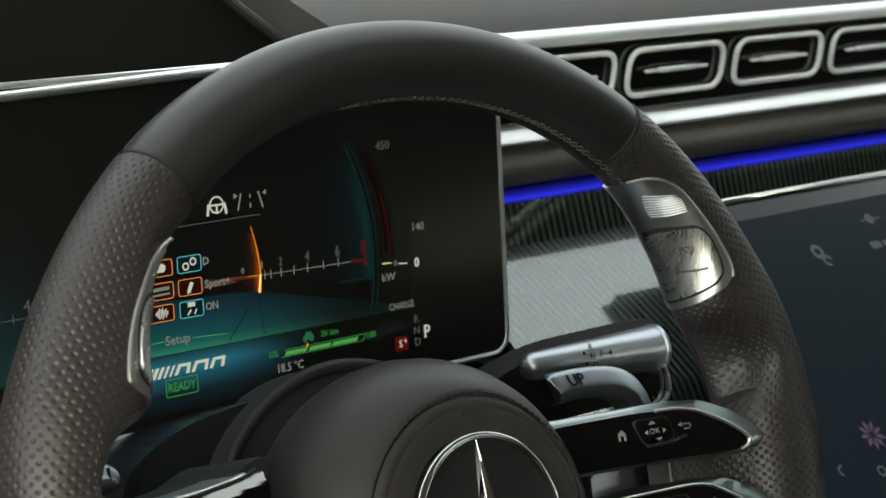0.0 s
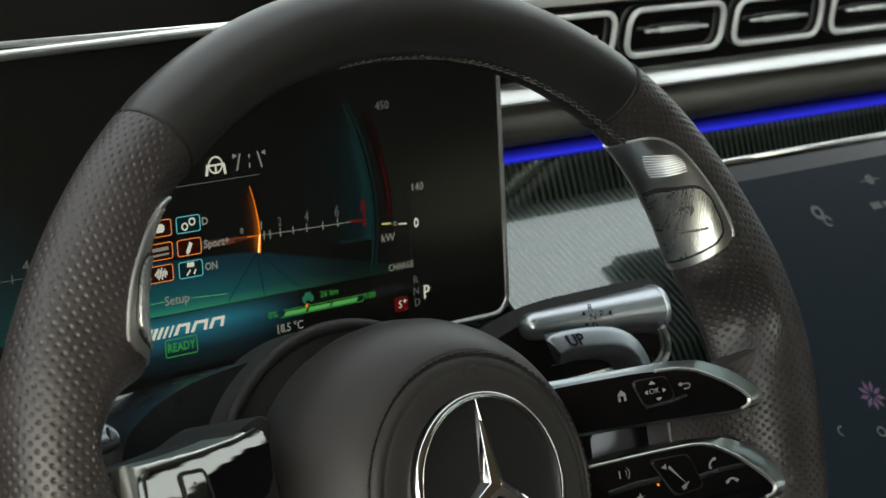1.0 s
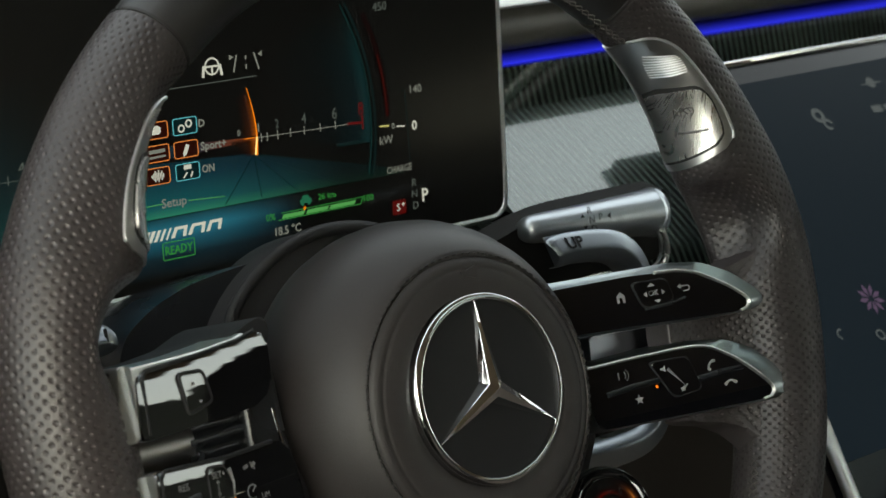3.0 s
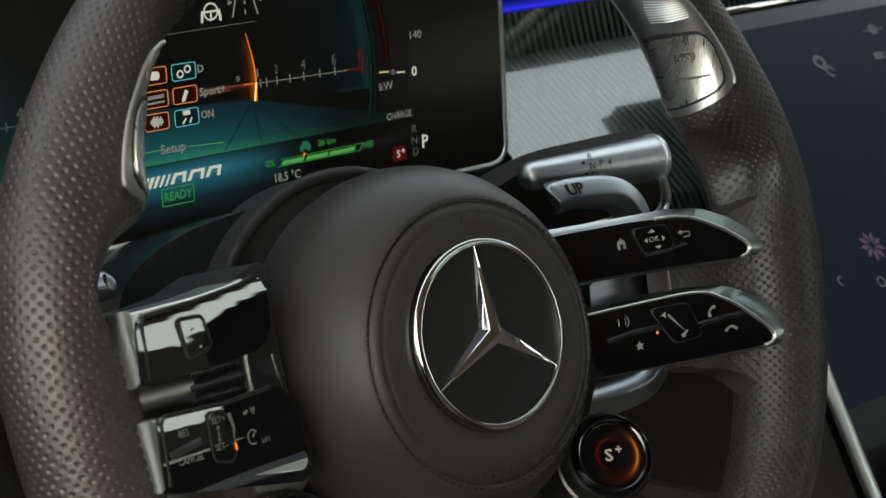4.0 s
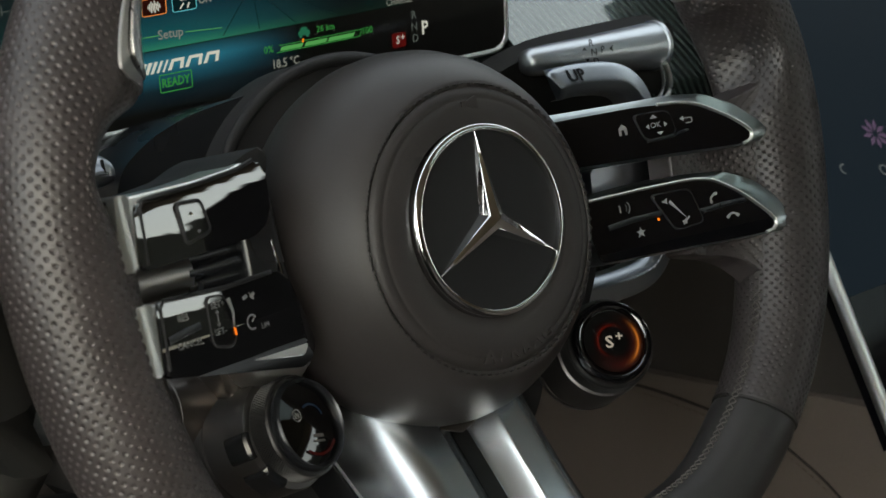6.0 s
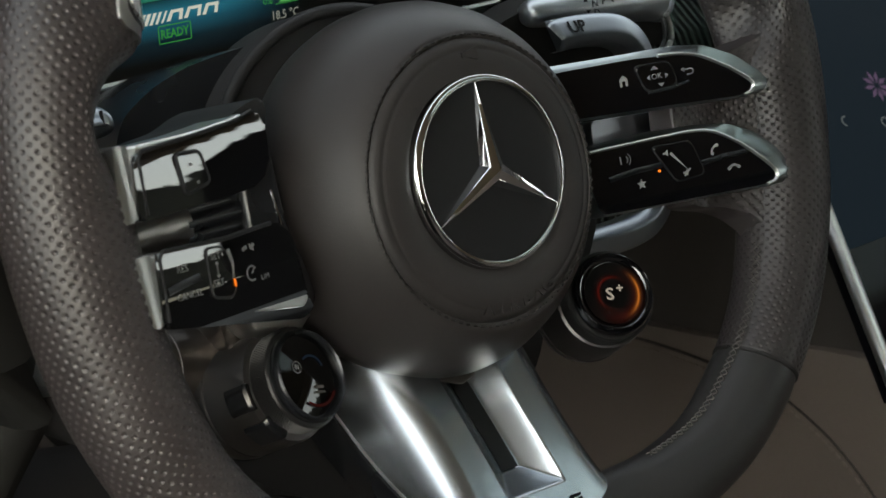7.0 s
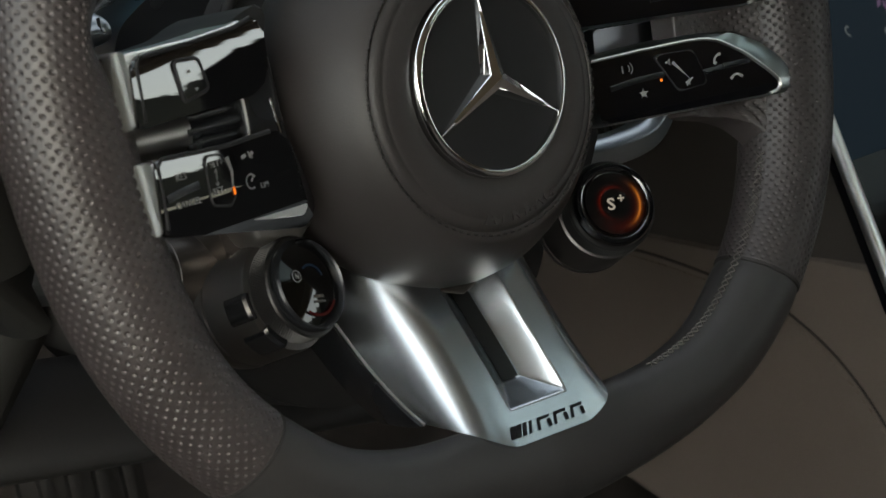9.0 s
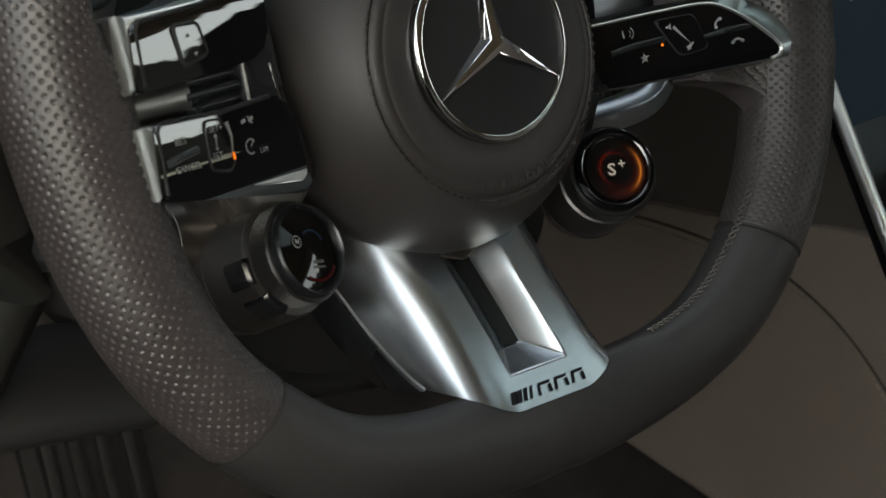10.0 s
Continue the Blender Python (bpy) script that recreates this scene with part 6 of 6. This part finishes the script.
part("seam", tube([seam_at(k / 80, 0.0) for k in range(81)], 0.0007, 6), material("dark_seam", (0.03, 0.024, 0.02), 0.7), console, "dark seam")
part("stitching", joined(*[tube([seam_at(k / 90, 0.004), seam_at((k + 0.6) / 90, 0.004)], 0.0006, 5) for k in range(88)]), material("brown_thread", (0.17, 0.135, 0.11), 0.6), console, "light brown stitching")
part("upper_body", box(0.275, 0.60, -0.60, 0.30, -0.30, -0.105, 0.01, 3), BLACK, console, "black upper console")

thing("floor", box(-0.70, 1.40, -1.60, 0.75, -0.50, -0.45, 0), CARPET, "dark carpet on the car floor", "floor", kind="structure")
lower = empty("lower_dashboard", "dark lower dashboard beneath the column with a padded lip", "dashboard", kind="structure")
# Panel painted near black so the hollow above the lip looks unlit.
part("panel", along([(0.150, -0.055), (0.120, -0.060), (0.115, -0.10), (0.30, -0.10), (0.30, -0.05)], -0.45, 0.05), HOOD_BLACK, lower)
lip = along(oval_profile(0.085, -0.132, 0.035, 0.0135, 24), -0.45, 0.05)
for v in lip.verts:
    v.co.z -= 0.22 * (v.co.x + 0.16)
part("lip", lip, BLACK_MATT, lower, "dark padded lip")
part("side_cheek", tube([(-0.20, 0.03, 0.02), (-0.165, 0.05, -0.040), (-0.155, 0.06, -0.075), (-0.185, 0.06, -0.125)], 0.014, 12), HOOD_BLACK, lower, "dark padded cheek")
part("knob", moved(lathe([(0.0, 0.03), (0.012, 0.028), (0.015, 0.022), (0.016, 0.0)], 32), pose(-0.128, 0.085, -0.088, 90, 0, 20)), BLACK_MATT, lower, "round dark knob")

thing("firewall", box(-0.70, 1.40, 0.62, 0.66, -0.50, 0.12, 0), CARPET, "dark carpeted footwell wall", "wall", kind="structure")
foot = empty("foot_rest", "ribbed dark foot rest in the footwell", "foot rest")
part("plate", moved(box(-0.005, 0.070, -0.004, 0.004, -0.09, 0.065, 0.003), pose(0, 0.305, -0.400, -25, 0, 0)), BLACK_MATT, foot)
for k in range(4):
    part("rib", moved(box(0.004 + 0.0165 * k, 0.0135 + 0.0165 * k, -0.010, -0.003, -0.085, 0.06, 0.003, 2), pose(0, 0.305, -0.400, -25, 0, 0)), BLACK_MATT, foot)
pedal = empty("brake_pedal", "dark pedal with a pale edge in the footwell", "pedal")
part("pad", moved(box(-0.05, 0.05, -0.004, 0.004, -0.03, 0.03, 0.003), pose(0.235, 0.36, -0.385, -30, 0, 0)), BLACK_MATT, pedal)
part("plate", moved(box(-0.045, -0.028, -0.0055, 0.0, 0.010, 0.018, 0.002), pose(0.235, 0.36, -0.385, -30, 0, 0)), SATIN, pedal, "pale metal corner")

# ---- plain, mostly unseen shell of the car, set for light and reflections, and the ground outside ----
# Roof edges and tinted opening are out of view, placed for the yoke's reflections.
thing("roof", joined(box(-0.55, 1.30, -0.232, 0.06, 0.46, 0.50, 0.0), box(-0.55, 0.14, -0.48, -0.232, 0.46, 0.50, 0.0), box(0.86, 1.30, -0.48, -0.232, 0.46, 0.50, 0.0), box(-0.55, 1.30, -1.60, -0.48, 0.46, 0.50, 0.0)), HEADLINER, "unseen tan headliner round an assumed roof window", "roof", kind="structure")
TINTED = material("tinted_glass", (0.27, 0.31, 0.30), 0.0)
TINTED.node_tree.nodes["Principled BSDF"].inputs["Transmission Weight"].default_value = 1.0
thing("window_roof_assumed", box(0.14, 0.86, -0.48, -0.232, 0.475, 0.481, 0.0), TINTED, "unseen dark tinted roof panel, assumed from the yoke's reflections", "window", kind="structure")
# Added rail, out of view: it cuts the mirrored sky to a narrow band.
thing("sky_mask_rail", box(1.12, 1.22, -1.60, 0.04, 0.335, 0.455, 0.01, 3), HEADLINER, "unseen rail added to narrow the sky mirrored in the key pads", "rail", kind="structure")
thing("wall_passenger_side", box(1.15, 1.22, -1.60, 0.75, -0.50, 0.03, 0.005), DASH, "plain dark door panel of the passenger side", "wall", kind="structure")
# Added wall without a rear window, so no sky reaches the pads from behind.
thing("wall_rear", box(-0.60, 1.22, -1.66, -1.60, -0.50, 0.50, 0.005), DASH, "unseen plain wall added to shut out light from behind the seats", "wall", kind="structure")
thing("wall_kick", box(-0.52, -0.46, 0.02, 0.75, -0.50, 0.25, 0.005), HOOD_BLACK, "plain dark kick panel beside the footwell", "wall", kind="structure")
# Added out of view to hold back rear light from the open door side.
thing("wall_light_mask", box(-0.60, -0.54, -1.60, -0.84, -0.50, 0.46, 0.005), DASH, "unseen dark wall added to limit the light from behind the driver", "wall", kind="structure")
thing("seat_back", box(-0.28, 0.26, -1.15, -0.95, -0.40, 0.22, 0.05, 4), BROWN, "plain brown leather seat back", "seat")
thing("seat_back", box(0.50, 1.02, -1.15, -0.95, -0.40, 0.22, 0.05, 4), BROWN, "plain brown leather seat back", "seat")
thing("ground", box(-900, 900, -900, 900, -1.2, -1.0, 0), grain(material("asphalt", (0.06, 0.058, 0.055)), 30, (0.8, 0.95), 0.3, 0.01, ((0.05, 0.048, 0.045), (0.085, 0.08, 0.075)), 0.5), "grey asphalt ground outside", "ground", kind="structure")
hill_rows = [[], []]
for k in range(5761):
    a = 2 * math.pi * k / 5760
    h = 19 + 3 * noise.noise(Vector((math.cos(a) * 4, math.sin(a) * 4, 0))) + 3 * noise.noise(Vector((math.cos(a) * 14, math.sin(a) * 14, 3))) + 3 * noise.noise(Vector((math.cos(a) * 50, math.sin(a) * 50, 5))) + 2.5 * noise.noise(Vector((math.cos(a) * 220, math.sin(a) * 220, 8))) + 0.8 * noise.noise(Vector((math.cos(a) * 640, math.sin(a) * 640, 2)))
    for r, z in ((0, -1.0), (1, h)):
        hill_rows[r].append((120 * math.cos(a), 120 * math.sin(a), z))
thing("backdrop", grid(hill_rows), grain(material("wooded_hills", (0.03, 0.035, 0.025)), 0.3, (0.9, 1.0), 0, 0, ((0.008, 0.010, 0.007), (0.02, 0.022, 0.016)), 0.05), "far dark wooded hills", "hills", kind="structure")
# Added pale slope, out of view, mirrored as a light band below the hills.
slope_rows = [[], []]
for k in range(361):
    a = 2 * math.pi * k / 360
    for r, q, z in ((0, 80, -1.05), (1, 118, 4.5 + 2 * noise.noise(Vector((math.cos(a) * 9, math.sin(a) * 9, 12))))):
        slope_rows[r].append((q * math.cos(a), q * math.sin(a), z))
thing("backdrop_slope", grid(slope_rows), grain(material("pale_slope", (0.4, 0.38, 0.3)), 0.3, (0.9, 1.0), 0, 0, ((0.24, 0.23, 0.18), (0.34, 0.33, 0.27)), 0.05), "unseen far pale slope, added as a pale band for the key pads to mirror", "meadow", kind="structure")
# Added dark outline, out of view, that the left key pads mirror against the sky.
thing("wall_reflection_mask", moved(prism([(-0.60, 0.0), (-0.59, 0.10), (-0.55, 0.19), (-0.51, 0.26), (-0.44, 0.29), (-0.20, 0.30), (0.10, 0.30), (0.40, 0.10), (0.40, 0.0)], -0.03, 0.03, 0.004), Matrix(((0, 0, -1, 1.185), (1, 0, 0, 0), (0, 1, 0, 0), (0, 0, 0, 1)))), DASH, "unseen dark shape added to cut off the sky mirrored in the key pads", "wall", kind="structure")
# Added light blocker, higher than a sill, which darkens the lower rim and footwell.
thing("wall_low_light_mask", box(-0.60, -0.56, -1.60, 0.02, -0.50, 0.0, 0.005), HOOD_BLACK, "unseen dark wall added to block low light at the door side", "wall", kind="structure")
